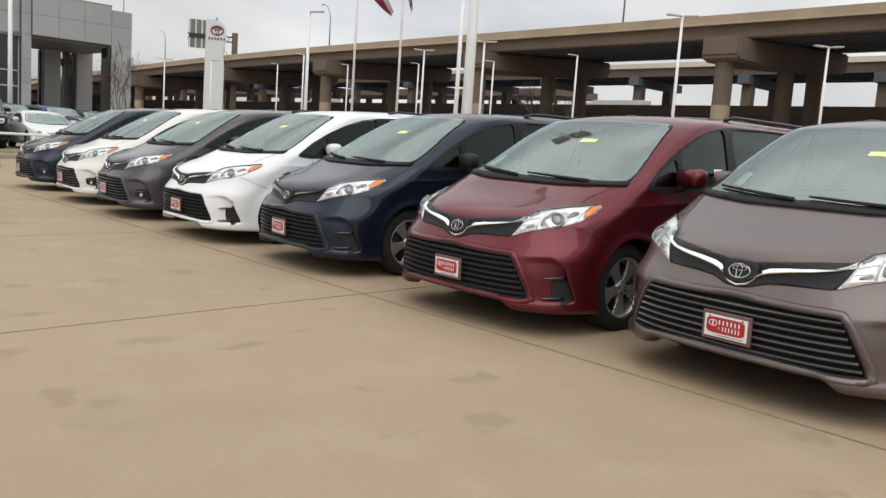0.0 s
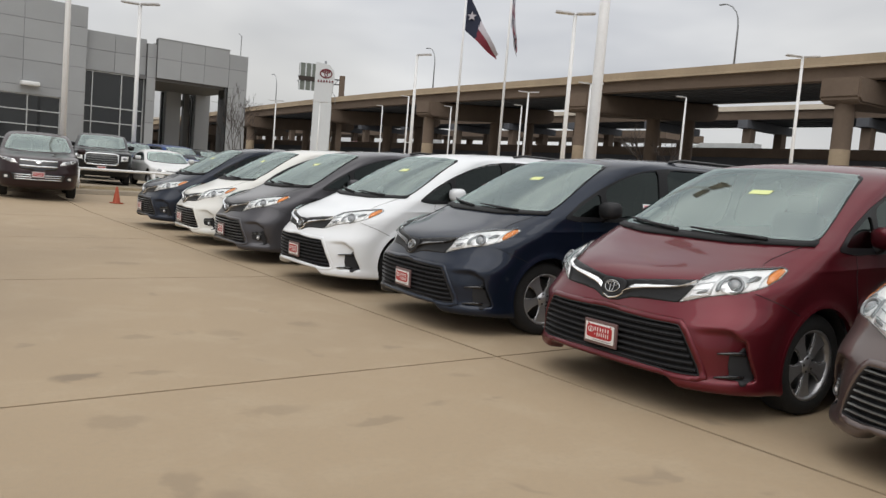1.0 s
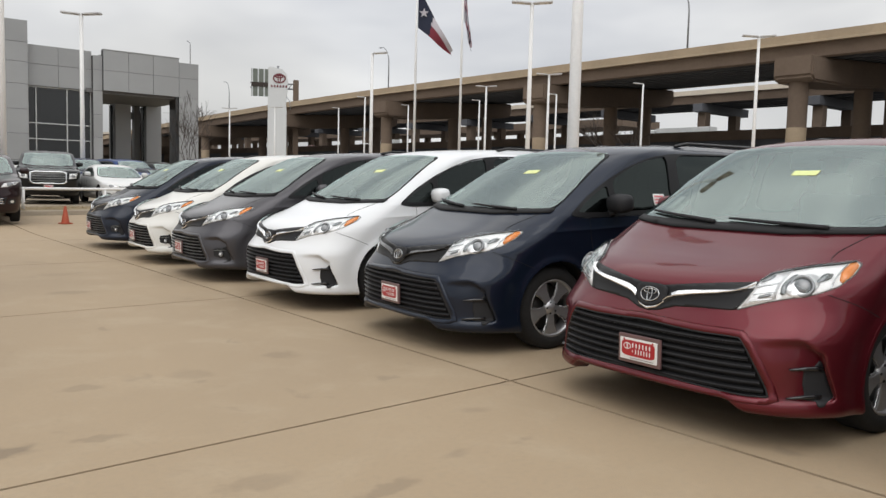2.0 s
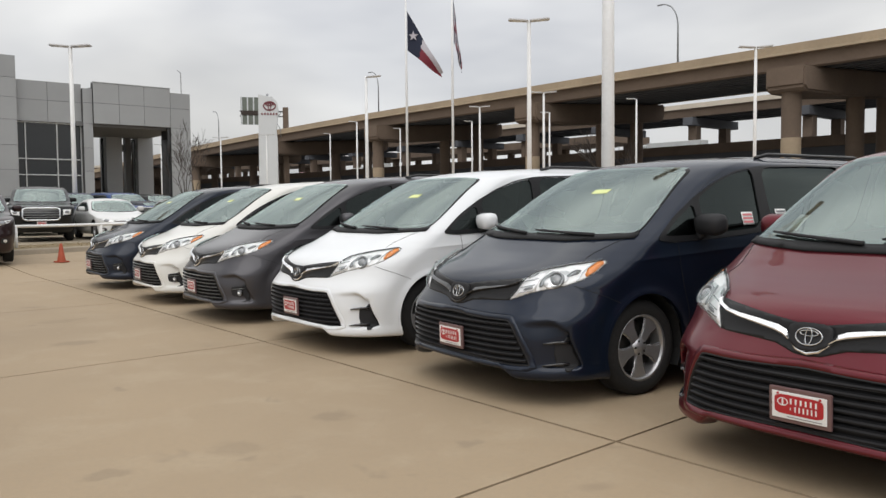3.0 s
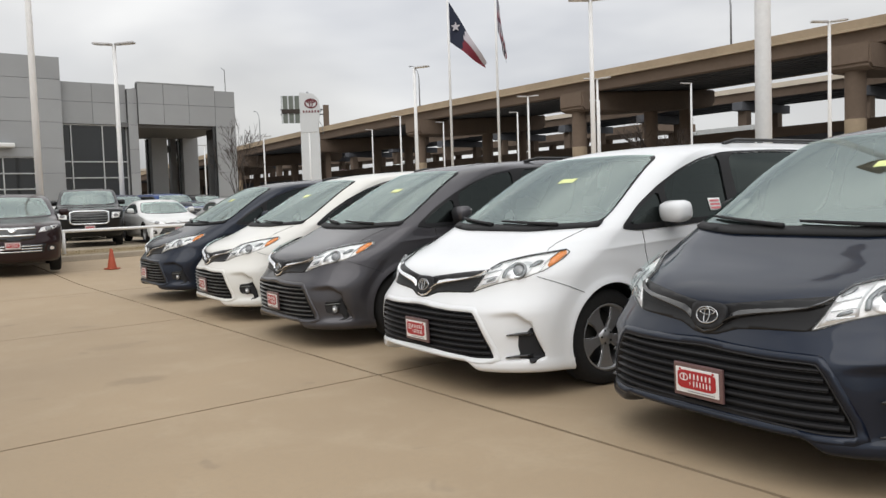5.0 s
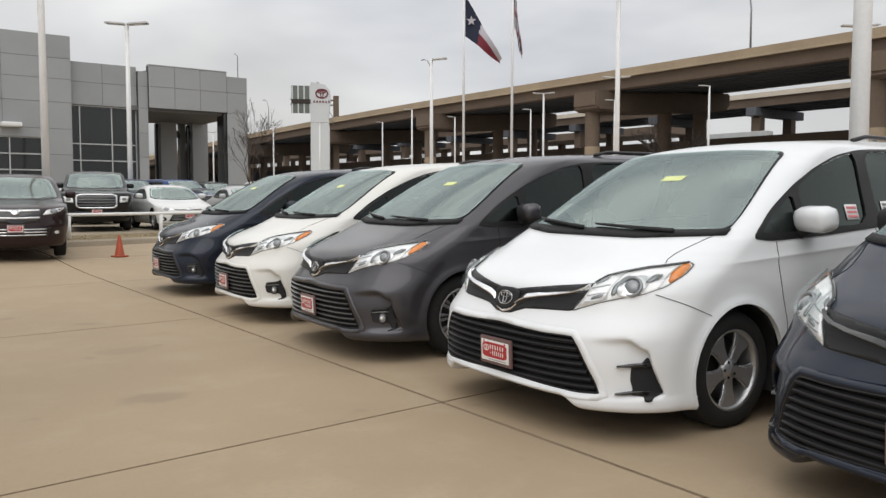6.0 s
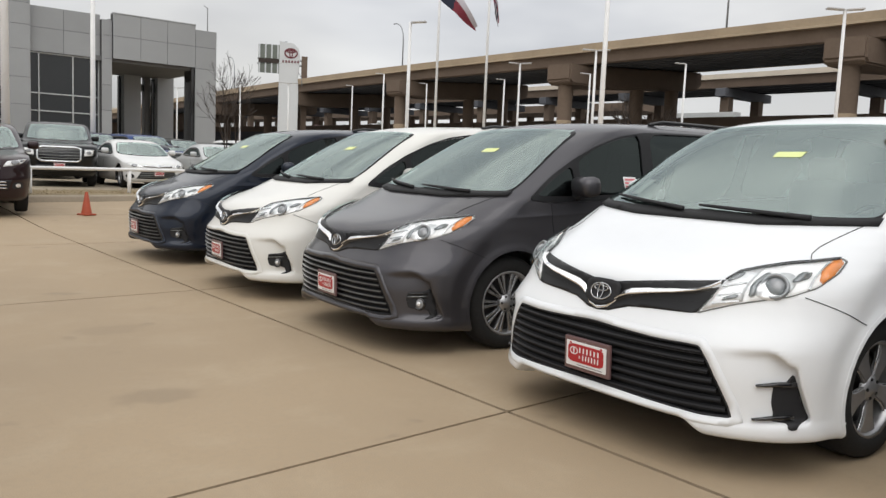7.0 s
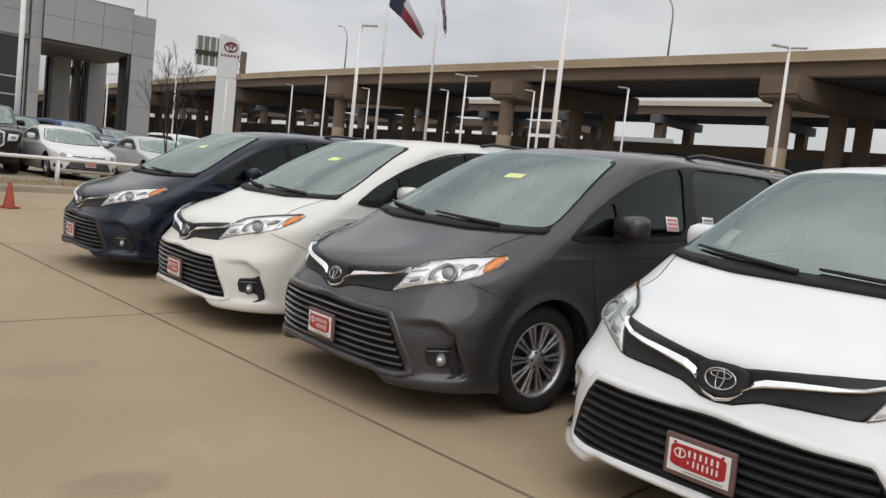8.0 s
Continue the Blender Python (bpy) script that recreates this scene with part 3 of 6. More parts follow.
VAN_LEVELS = [
    # z, nose x, half-width, corner depth, corner power, tail x
    (0.155, -0.130, 0.930, 0.560, 3.20, -4.94),
    (0.165, -0.060, 0.958, 0.560, 3.40, -4.97),
    (0.180, -0.015, 0.972, 0.560, 3.50, -4.99),
    (0.205, 0.000, 0.977, 0.560, 3.60, -5.01),
    (0.235, -0.002, 0.977, 0.560, 3.60, -5.03),
    (0.26, -0.014, 0.975, 0.560, 3.60, -5.04),
    (0.30, -0.016, 0.974, 0.555, 3.60, -5.05),
    (0.45, -0.005, 0.979, 0.550, 3.50, -5.06),
    (0.56, -0.004, 0.982, 0.562, 3.25, -5.07),
    (0.60, -0.018, 0.983, 0.572, 3.12, -5.07),
    (0.64, -0.042, 0.984, 0.585, 2.98, -5.06),
    (0.68, -0.066, 0.984, 0.600, 2.82, -5.06),
    (0.72, -0.082, 0.984, 0.618, 2.66, -5.05),
    (0.76, -0.089, 0.984, 0.636, 2.50, -5.05),
    (0.79, -0.092, 0.984, 0.650, 2.40, -5.04),
    (0.82, -0.110, 0.983, 0.650, 2.40, -5.04),
    (0.855, -0.152, 0.981, 0.640, 2.40, -5.04),
    (0.89, -0.225, 0.979, 0.620, 2.55, -5.03),
    (0.93, -0.340, 0.976, 0.580, 2.80, -5.02),
    (0.96, -0.435, 0.973, 0.530, 3.10, -5.02),
    (1.00, -0.550, 0.968, 0.47, 3.5, -5.01),
    (1.04, -0.645, 0.964, 0.43, 3.8, -5.00),
    (1.075, -0.720, 0.960, 0.40, 3.8, -4.99),
    (1.10, -0.770, 0.955, 0.38, 3.7, -4.98),
    (1.13, -0.822, 0.947, 0.38, 3.6, -4.97),
    (1.25, -1.010, 0.910, 0.42, 3.5, -4.93),
    (1.40, -1.265, 0.868, 0.40, 3.5, -4.87),
    (1.56, -1.565, 0.828, 0.36, 3.4, -4.80),
    (1.64, -1.745, 0.802, 0.36, 3.2, -4.74),
    (1.69, -1.915, 0.758, 0.44, 3.0, -4.76),
    (1.73, -2.15, 0.635, 0.56, 2.7, -4.72),
    (1.76, -2.60, 0.53, 0.60, 2.4, -4.62),
    (1.78, -2.95, 0.33, 0.55, 2.2, -4.45),
    (1.785, -3.30, 0.05, 0.10, 2.0, -3.70),
]
FRONT_AXLE, REAR_AXLE, HUB = -1.012, -4.04, 0.332
ARCH = 0.398


def ramp(v, lo, hi):
    """0 below lo, 1 above hi, eased between."""
    k = np.clip((v - lo) / (hi - lo), 0, 1)
    return k * k * (3 - 2 * k)


def van_crease(x, z):
    """Shoulder line along the doors, hollow flanks and flared arch edges."""
    zs = np.minimum(0.955 + 0.05 * (-x - 0.8), 1.055)
    dz = z - zs
    c = 0.012 * np.where(dz > 0, np.exp(-np.abs(dz) / 0.05), np.exp(-np.abs(dz) / 0.03)) * ramp(-x, 0.78, 1.15)
    c = c - 0.016 * ramp(-x, 1.40, 1.75) * ramp(x, -3.62, -3.35) * np.exp(-((z - 0.72) / 0.17) ** 2)
    for ax in (FRONT_AXLE, REAR_AXLE):
        rr = np.hypot(x - ax, z - HUB)
        c = c + 0.014 * (1 - ramp(rr, ARCH, ARCH + 0.055)) - 0.004 * np.exp(-((rr - ARCH - 0.10) / 0.05) ** 2)
    return c


def van_chin(x, y, z):
    """The bumper's lower edge is higher between the two corner lips."""
    return 0.058 * (1 - ramp(np.abs(y), 0.52, 0.63)) * (1 - ramp(z, 0.155, 0.30)) * (x > -0.7)


def van_dent(y, z):
    """Scooped bumper corners: each deepens outwards from the grille to a sharp wall, above a level lip."""
    y = np.abs(y)
    yo = 0.894 + (0.475 - z) * 0.13
    yi = 0.645 + (0.588 - z) * 0.40
    t = np.clip((y - yi) / (yo - yi), 0, 1)
    top = 0.580 - 0.06 * np.clip((y - 0.82) / 0.07, 0, 1) ** 2
    k = t ** 1.5 * (1 - ramp(y, yo - 0.004, yo + 0.026)) * ramp(z, 0.252, 0.275) * (1 - ramp(z, top - 0.022 - 0.03 * (1 - t), top))
    return 0.095 * k


W_HALF = [(0.4, 1.108), (0.78, 1.116), (0.862, 1.132), (0.845, 1.20), (0.800, 1.335), (0.735, 1.51), (0.690, 1.612), (0.655, 1.634), (0.37, 1.655)]
W_GLASS = rounded(W_HALF + [(-y, z) for y, z in W_HALF[::-1]], 2, 0.16)
SIDE_GLASS = {
    "quarter_window": [(-1.21, 1.122), (-1.35, 1.220), (-1.60, 1.362), (-1.62, 1.128)],
    "front_door_window": [(-1.68, 1.130), (-1.67, 1.400), (-1.90, 1.510), (-2.15, 1.596), (-2.40, 1.640), (-2.38, 1.165)],
    "sliding_door_window": [(-2.53, 1.172), (-2.51, 1.650), (-3.2, 1.670), (-3.70, 1.672), (-3.74, 1.213)],
    "rear_quarter_window": [(-3.83, 1.218), (-3.79, 1.670), (-4.38, 1.640), (-4.62, 1.580), (-4.72, 1.270)],
}
DLO = rounded([(-1.125, 1.098), (-1.38, 1.270), (-1.64, 1.414), (-1.90, 1.528), (-2.18, 1.616), (-2.5, 1.662), (-3.2, 1.684), (-3.9, 1.682), (-4.45, 1.655), (-4.70, 1.592), (-4.82, 1.250), (-3.9, 1.185), (-2.9, 1.150), (-2.43, 1.135), (-1.9, 1.100), (-1.29, 1.077)], 2, 0.15)
G_HALF = [(0, 0.588), (0.20, 0.578), (0.39, 0.572), (0.53, 0.574), (0.590, 0.571), (0.633, 0.510), (0.681, 0.417), (0.721, 0.321), (0.735, 0.270), (0.62, 0.264), (0.465, 0.271), (0.21, 0.277), (0, 0.280)]
LOWER_GRILLE = rounded(G_HALF + [(-y, z) for y, z in G_HALF[-2:0:-1]], 1, 0.12)
UPPER_GRILLE = [(0, 0.776), (0.10, 0.790), (0.16, 0.799), (0.257, 0.812), (0.385, 0.829), (0.50, 0.842), (0.582, 0.853), (0.562, 0.787), (0.516, 0.702), (0.49, 0.697), (0.30, 0.689), (0.175, 0.678), (0.125, 0.662), (0.07, 0.643), (0, 0.636)]
LAMP = rounded([(0.514, 0.697), (0.58, 0.724), (0.649, 0.752), (0.741, 0.781), (0.823, 0.804), (0.882, 0.846), (0.900, 0.904), (0.888, 0.958), (0.865, 0.971), (0.788, 0.951), (0.729, 0.939), (0.654, 0.915), (0.596, 0.891), (0.575, 0.851), (0.559, 0.787)], 1, 0.12)


def minivan(trim, m):
    """A minivan. trim: 'fog' has fog lamps, bright slats and twenty-spoke wheels; 'fin' has black fins and five-spoke wheels."""
    van = thing("minivan", "minivan", "minivan", "row of parked minivans", m)
    S = Shell(VAN_LEVELS, 0.016, 0.026, 64, 0.013, arches=[(FRONT_AXLE, HUB, ARCH), (REAR_AXLE, HUB, ARCH)], crease=van_crease, dent=van_dent, lift=van_chin)
    P = M["paint"]
    side_holes = [shrunk(DLO, 0.016)]
    ug = UPPER_GRILLE + [(-a, b) for a, b in UPPER_GRILLE[-2:0:-1]]
    bm = S.skin([shrunk(W_GLASS, 0.013), shrunk(LOWER_GRILLE, -0.010), shrunk(ug, 0.022)], side_holes)
    smooth_part("body", bm, P, van)
    # glass and its black borders
    inner = [(y, max(z, 1.175 - 0.030 * (1 - y * y))) for y, z in shrunk(W_GLASS, 0.024)]
    smooth_part("windshield_border", drape(S.front, W_GLASS, 0.006, 0.014, 0.04, [inner], 1), M["frit"], van)
    ws = smooth_part("windshield", pane_grid(smooth_front(S, W_GLASS), W_HALF, 0.011), M["windshield"], van, "green-tinted windshield glass")
    ws.visible_shadow = False
    smooth_part("sticker", drape(S.front, [(0.085, 1.434), (0.255, 1.436), (0.255, 1.469), (0.085, 1.467)], 0.014, 0.0, 0.05), M["sticker_yellow"], van, "yellow-green paper sticker")
    smooth_part("sensor_housing", drape(S.front, rounded([(-0.16, 1.645), (0.16, 1.645), (0.10, 1.60), (0.06, 1.555), (-0.06, 1.555), (-0.10, 1.60)], 2), -0.004, 0.03, 0.04), M["frit"], van)
    smooth_part("inspection_paper", drape(S.front, [(-0.66, 1.20), (-0.58, 1.20), (-0.58, 1.29), (-0.66, 1.29)], -0.004, 0.002, 0.05), M["headliner"], van)
    for sg in (1, -1):
        pr = S.side(sg)
        holes = [rounded(p, 2, 0.12) for p in SIDE_GLASS.values()]
        part("window_surround", drape(pr, DLO, 0.008, 0.016, 0.03, holes, 3), M["pillar_black"], van)
        for i, (nm, poly) in enumerate(SIDE_GLASS.items()):
            g = smooth_part(nm, drape(pr, shrunk(rounded(poly, 2, 0.12), -0.008), -0.004, 0.0, 0.08, (), 6), M["front_glass" if i < 2 else "privacy_glass"], van, "dark tinted glass")
            g.visible_shadow = False
        part("belt_moulding", drape(pr, strip([(-1.30, 1.083), (-1.9, 1.106), (-2.43, 1.141), (-2.9, 1.156), (-3.9, 1.191), (-4.7, 1.240)], 0.012), 0.007, 0.008, 0.06), M["dark_satin"], van)
        # arch lips
        for ax in (FRONT_AXLE, REAR_AXLE):
            a0, a1 = radians(-22), radians(202)
            arc = [(ax + (ARCH + 0.007) * math.cos(a0 + (a1 - a0) * k / 60), HUB + (ARCH + 0.007) * math.sin(a0 + (a1 - a0) * k / 60)) for k in range(61)]
            part("arch_lip", drape(pr, strip(arc, 0.020), 0.0025, 0.03, 0.012), P, van)
            liner = bmesh.new()
            pts0, pts1 = [], []
            for k in range(25):
                a = radians(-25) + radians(230) * k / 24
                c = (ax + (ARCH + 0.003) * math.cos(a), HUB + (ARCH + 0.003) * math.sin(a))
                pts0.append(liner.verts.new((c[0], sg * 0.94, c[1])))
                pts1.append(liner.verts.new((c[0], sg * 0.60, c[1])))
            for k in range(24):
                liner.faces.new((pts0[k], pts0[k + 1], pts1[k + 1], pts1[k]))
            liner.faces.new(pts1)
            part("wheel_arch_liner", liner, M["dark_cavity"], van)
        # panel gaps
        gaps = {
            "fender_gap": [(-1.345, 1.074), (-1.35, 0.95), (-1.395, 0.75), (-1.455, 0.58), (-1.47, 0.30)],
            "door_gap": [(-2.455, 1.130), (-2.48, 0.9), (-2.48, 0.6), (-2.46, 0.30)],
            "slider_gap": [(-3.83, 1.18), (-3.80, 0.9), (-3.66, 0.70), (-3.56, 0.5), (-3.52, 0.30)],
            "sill_gap": [(-1.47, 0.295), (-2.5, 0.285), (-3.52, 0.295)],
            "bumper_gap": [(-0.42, 0.806), (-0.53, 0.763), (-0.64, 0.72), (-0.745, 0.679)],
            "slider_rail": [(-3.86, 1.06), (-4.5, 1.07), (-4.85, 1.07)],
        }
        for nm, line in gaps.items():
            part("panel_gap", drape(pr, strip(line, 0.018 if nm == "slider_rail" else 0.0032), 0.0025, 0.004, 0.02), M["dark_cavity"], van)
        part("panel_gap", drape(S.above, strip([(-0.585, sg * 0.780), (-0.63, sg * 0.757), (-0.69, sg * 0.757), (-0.78, sg * 0.780), (-0.92, sg * 0.823), (-1.0, sg * 0.847)], 0.0036), 0.002, 0.003, 0.02), M["dark_cavity"], van)
        part("sill_trim", drape(pr, [(-1.42, 0.205), (-1.42, 0.262), (-3.58, 0.262), (-3.58, 0.205)], 0.012, 0.02, 0.12), P, van)
        for hx in (-2.34, -2.74):
            p, n = pr(hx, 1.005)
            smooth_part("door_handle", tube([p + Vector((0.10, sg * 0.004, 0)), p + Vector((0.07, sg * 0.038, 0)), p + Vector((-0.07, sg * 0.038, 0)), p + Vector((-0.10, sg * 0.004, 0))], [0.012, 0.016, 0.016, 0.012], 8), P, van)
        # door mirror
        p, n = pr(-1.86, 1.10)
        mir = smooth_part("door_mirror", box((0, 0, 0), (0.16, 0.255, 0.155), 0.052, Matrix.Translation((-1.605, sg * 1.045, 1.205)) @ Euler((0, radians(8), sg * radians(-14))).to_matrix().to_4x4()), M["mirror_paint"], van)
        smooth_part("mirror_glass", box((0, 0, 0), (0.006, 0.19, 0.105), 0.002, Matrix.Translation((-1.690, sg * 1.035, 1.205)) @ Euler((0, 0, sg * radians(-14))).to_matrix().to_4x4()), M["chrome"], mir)
        smooth_part("mirror_arm", tube([(-1.60, sg * 0.92, 1.11), (-1.60, sg * 0.97, 1.13), (-1.60, sg * 1.01, 1.15)], [0.045, 0.034, 0.03], 8), M["black_plastic"], mir)
        # roof rail
        rail = []
        for k in range(11):
            x = -2.75 - 1.75 * k / 10
            p, n = S.above(x, sg * (0.60 - 0.03 * k / 10))
            rail.append(p + Vector((0, 0, 0.008 + 0.030 * min(1, k / 1.0, (10 - k) / 1.0))))
        smooth_part("roof_rail", tube(rail, 0.016, 8), M["rail"], van, "black roof rail")
        # headlamp
        f = (lambda y, z: S.front(sg * y, z))
        lm = smooth_part("headlamp", drape(f, LAMP, 0.0035, 0.012, 0.03), M["lamp_white"], van, "clear headlamp with amber corner")
        smooth_part("lamp_rim", drape(f, LAMP, 0.0045, 0.012, 0.03, [shrunk(LAMP, 0.005)]), M["dark_satin"], lm)
        smooth_part("amber_corner", drape(f, [(0.868, 0.876), (0.882, 0.864), (0.892, 0.899), (0.884, 0.946), (0.866, 0.962), (0.848, 0.955), (0.848, 0.914)], 0.009, 0.006, 0.03), M["amber"], lm, "amber corner reflector")
        smooth_part("inner_reflector", drape(f, [(0.535, 0.716), (0.60, 0.742), (0.675, 0.772), (0.668, 0.910), (0.610, 0.888), (0.580, 0.850), (0.568, 0.790)], 0.008, 0.006, 0.03), M["reflector"], lm)
        p, n = S.front(sg * 0.758, 0.842)
        mm = S.frame_at(p, (n + Vector((0.6, 0, 0))).normalized())
        smooth_part("projector_surround", drape(f, oval(0.756, 0.842, 0.060, 0.056, 24), 0.0075, 0.005, 0.03), M["reflector"], lm)
        q = smooth_part("projector_bezel", lathe([(0.064, 0.0), (0.062, 0.014), (0.054, 0.018), (0.047, 0.010), (0.045, 0.0)], 28, mm), M["lamp_hollow"], lm)
        smooth_part("projector_lens", lathe([(0.046, 0.002), (0.04, 0.013), (0.026, 0.021), (0.012, 0.025), (0, 0.026)], 24, mm), M["projector_glass"], lm)
        for k in range(3):
            z0 = 0.748 + 0.038 * k
            part("reflector_step", drape(f, strip([(0.568 + 0.008 * k, z0), (0.662, z0 + 0.022)], 0.005), 0.013, 0.006, 0.04), M["satin_silver"], lm)
        # raised grey patches painted in for the shade inside the lamp
        for nm, poly in (("lamp_hollow", [(0.690, 0.792), (0.712, 0.798), (0.700, 0.842), (0.712, 0.892), (0.694, 0.888), (0.680, 0.842)]), ("lamp_hollow", [(0.598, 0.762), (0.652, 0.782), (0.655, 0.800), (0.604, 0.784)]), ("lamp_hollow", [(0.586, 0.842), (0.622, 0.862), (0.626, 0.886), (0.600, 0.874)]), ("lamp_hollow", [(0.796, 0.858), (0.826, 0.870), (0.822, 0.904), (0.798, 0.900)])):
            smooth_part(nm, drape(f, rounded(poly, 1, 0.2), 0.0125, 0.006, 0.03), M["lamp_hollow"], lm)
        smooth_part("lamp_brow", drape(f, strip([(0.578, 0.852), (0.598, 0.888), (0.655, 0.912), (0.73, 0.936), (0.79, 0.948), (0.862, 0.967)], 0.009), 0.0125, 0.008, 0.03), M["gloss_black"], lm)
        part("lamp_divider", drape(f, strip([(0.858, 0.838), (0.850, 0.88), (0.842, 0.950)], 0.006), 0.012, 0.008, 0.03), M["satin_silver"], lm)
        part("side_bulb_socket", drape(f, oval(0.826, 0.888, 0.010, 0.014, 14), 0.012, 0.006, 0.03), M["dark_satin"], lm)
        ln = smooth_part("lamp_cover", drape(f, shrunk(LAMP, 0.004), 0.030, 0.0, 0.03, (), 6), M["lamp_lens"], lm)
        ln.visible_shadow = False
        # corner of the bumper: sculpted recess with fins or fog lamp
        fo = (lambda y, z: S.front(sg * y, z))
        if trim == "fin":
            pocket = [(0.840, 0.428), (0.864, 0.436), (0.880, 0.478), (0.892, 0.410), (0.904, 0.330), (0.922, 0.240), (0.907, 0.236), (0.890, 0.262), (0.842, 0.270), (0.846, 0.300), (0.838, 0.345), (0.838, 0.385)]
            pk = smooth_part("bumper_vent", drape(fo, rounded(pocket, 1, 0.15), 0.006, 0.014, 0.008), M["black_plastic"], van)
            for z0 in (0.426, 0.277):
                smooth_part("vent_fin", drape(fo, strip([(0.795, z0), (0.84, z0 + 0.006), (0.884, z0 + 0.008)], [0.006, 0.018, 0.022]), 0.022, 0.02, 0.02), M["gloss_black"], pk)
        else:
            pocket = [(0.800, 0.392), (0.806, 0.436), (0.864, 0.446), (0.882, 0.470), (0.893, 0.400), (0.905, 0.260), (0.890, 0.256), (0.876, 0.322), (0.812, 0.328)]
            pk = smooth_part("bumper_vent", drape(fo, rounded(pocket, 1, 0.15), 0.006, 0.014, 0.008), M["black_plastic"], van)
            for z0 in (0.428, 0.406):
                smooth_part("vent_fin", drape(fo, strip([(0.806, z0), (0.874, z0 + 0.008)], 0.009), 0.016, 0.012, 0.02), M["rail"] if z0 > 0.42 else M["dark_satin"], pk)
            p, n = S.front(sg * 0.850, 0.361)
            mm = S.frame_at(p, (n + Vector((0.8, 0, 0))).normalized())
            fg = smooth_part("fog_lamp", lathe([(0.046, 0.0), (0.046, 0.014), (0.036, 0.020), (0.034, 0.012)], 24, mm), M["gloss_black"], pk)
            smooth_part("fog_lens", lathe([(0.035, 0.010), (0.02, 0.017), (0, 0.019)], 20, mm), M["projector_glass"], fg)
            smooth_part("fog_bulb", lathe([(0.014, 0.018), (0.008, 0.022), (0, 0.023)], 14, mm), M["reflector"], fg)
    # lower grille
    smooth_part("grille_edge", drape(S.front, shrunk(LOWER_GRILLE, -0.036), 0.0025, 0.012, 0.025, [shrunk(LOWER_GRILLE, -0.001)]), P, van)
    smooth_part("grille_surround", drape(S.front, LOWER_GRILLE, 0.002, 0.06, 0.04, [shrunk(LOWER_GRILLE, 0.007)]), M["black_plastic"], van)
    lg = smooth_part("lower_grille", drape(S.front, shrunk(LOWER_GRILLE, -0.010), -0.045, 0.0, 0.06), M["dark_cavity"], van, "dark recessed lower grille")
    rows = 7
    for k in range(rows):
        z0 = 0.300 + k * 0.0405
        half = 0.716 - 0.125 * (z0 - 0.283) / 0.28
        line = [(-half + 2 * half * i / 16, z0 - 0.006 * (1 - (2 * i / 16 - 1) ** 2)) for i in range(17)]
        part("slat", ridge(S.front, line, 0.026, 0.022, -0.022), M["black_plastic"], lg)
        up = [(y, z + 0.004) for y, z in line]
        part("slat_trim", ridge(S.front, up, 0.010 if trim == "fog" else 0.008, 0.010, -0.004), M["slat_bright"] if trim == "fog" else M["slat_dim"], lg)
    # upper grille, wings and emblem
    up = smooth_part("upper_grille", drape(S.front, ug, 0.004, 0.012, 0.015), M["grille_black"], van, "black upper grille with bright wings")
    for sg in (1, -1):
        f = (lambda y, z: S.front(sg * y, z))
        part("grille_wing", ridge(f, [(0.098, 0.702), (0.128, 0.727), (0.17, 0.744), (0.27, 0.764), (0.40, 0.782), (0.49, 0.795), (0.540, 0.811), (0.574, 0.832)], [0.030, 0.040, 0.042, 0.034, 0.026, 0.026, 0.032, 0.040], 0.024, 0.006), M["wing"], up)
        part("grille_slot", drape(f, strip([(0.16, 0.712), (0.32, 0.735), (0.51, 0.752)], 0.006), 0.005, 0.004, 0.03), M["black_plastic"], up)
    smooth_part("grille_chin", drape(S.front, [(-0.090, 0.712), (-0.052, 0.668), (0, 0.650), (0.052, 0.668), (0.090, 0.712), (0.100, 0.694), (0.056, 0.653), (0, 0.639), (-0.056, 0.653), (-0.100, 0.694)], 0.016, 0.014, 0.025), M["wing"], up)
    smooth_part("emblem_shield", drape(S.front, rounded([(-0.11, 0.79), (0.11, 0.79), (0.10, 0.69), (0.05, 0.655), (-0.05, 0.655), (-0.10, 0.69)], 2), 0.022, 0.024, 0.025), M["black_plastic"], up)
    em = smooth_part("emblem", drape(S.front, oval(0, 0.722, 0.068, 0.048), 0.030, 0.006, 0.02, [oval(0, 0.722, 0.0615, 0.0415)]), M["dark_chrome"], up, "oval chrome emblem")
    smooth_part("emblem_bar", drape(S.front, oval(0, 0.740, 0.047, 0.017, 20), 0.030, 0.006, 0.02, [oval(0, 0.740, 0.041, 0.0115, 20)]), M["dark_chrome"], em)
    smooth_part("emblem_stem", drape(S.front, oval(0, 0.722, 0.019, 0.046, 20), 0.0305, 0.006, 0.02, [oval(0, 0.722, 0.0135, 0.040, 20)]), M["dark_chrome"], em)
    # number plate
    p, n = S.front(0, 0.402)
    dealer_plate(van, S.frame_at(p + Vector((0.012, 0, 0)), (n + Vector((1.5, 0, 0))).normalized()))
    # wipers and cowl
    smooth_part("cowl", drape(S.front, [(-0.875, 1.114), (-0.4, 1.086), (0.4, 1.086), (0.875, 1.114), (0.868, 1.146), (0.76, 1.138), (0.4, 1.126), (-0.4, 1.126), (-0.76, 1.138), (-0.868, 1.146)], 0.014, 0.012, 0.04), M["cowl_black"], van)
    for y0, y1, z1 in ((0.62, -0.02, 1.140), (-0.10, -0.70, 1.165)):
        pts = []
        for k in range(7):
            y = y0 + (y1 - y0) * k / 6
            z = 1.116 + (z1 - 1.116) * (k / 6)
            p, n = S.front(y, z)
            pts.append(p + n * 0.027)
        wp = smooth_part("wiper", tube(pts, [0.015, 0.014, 0.013, 0.012, 0.011, 0.010, 0.007], 6), M["black_plastic"], van)
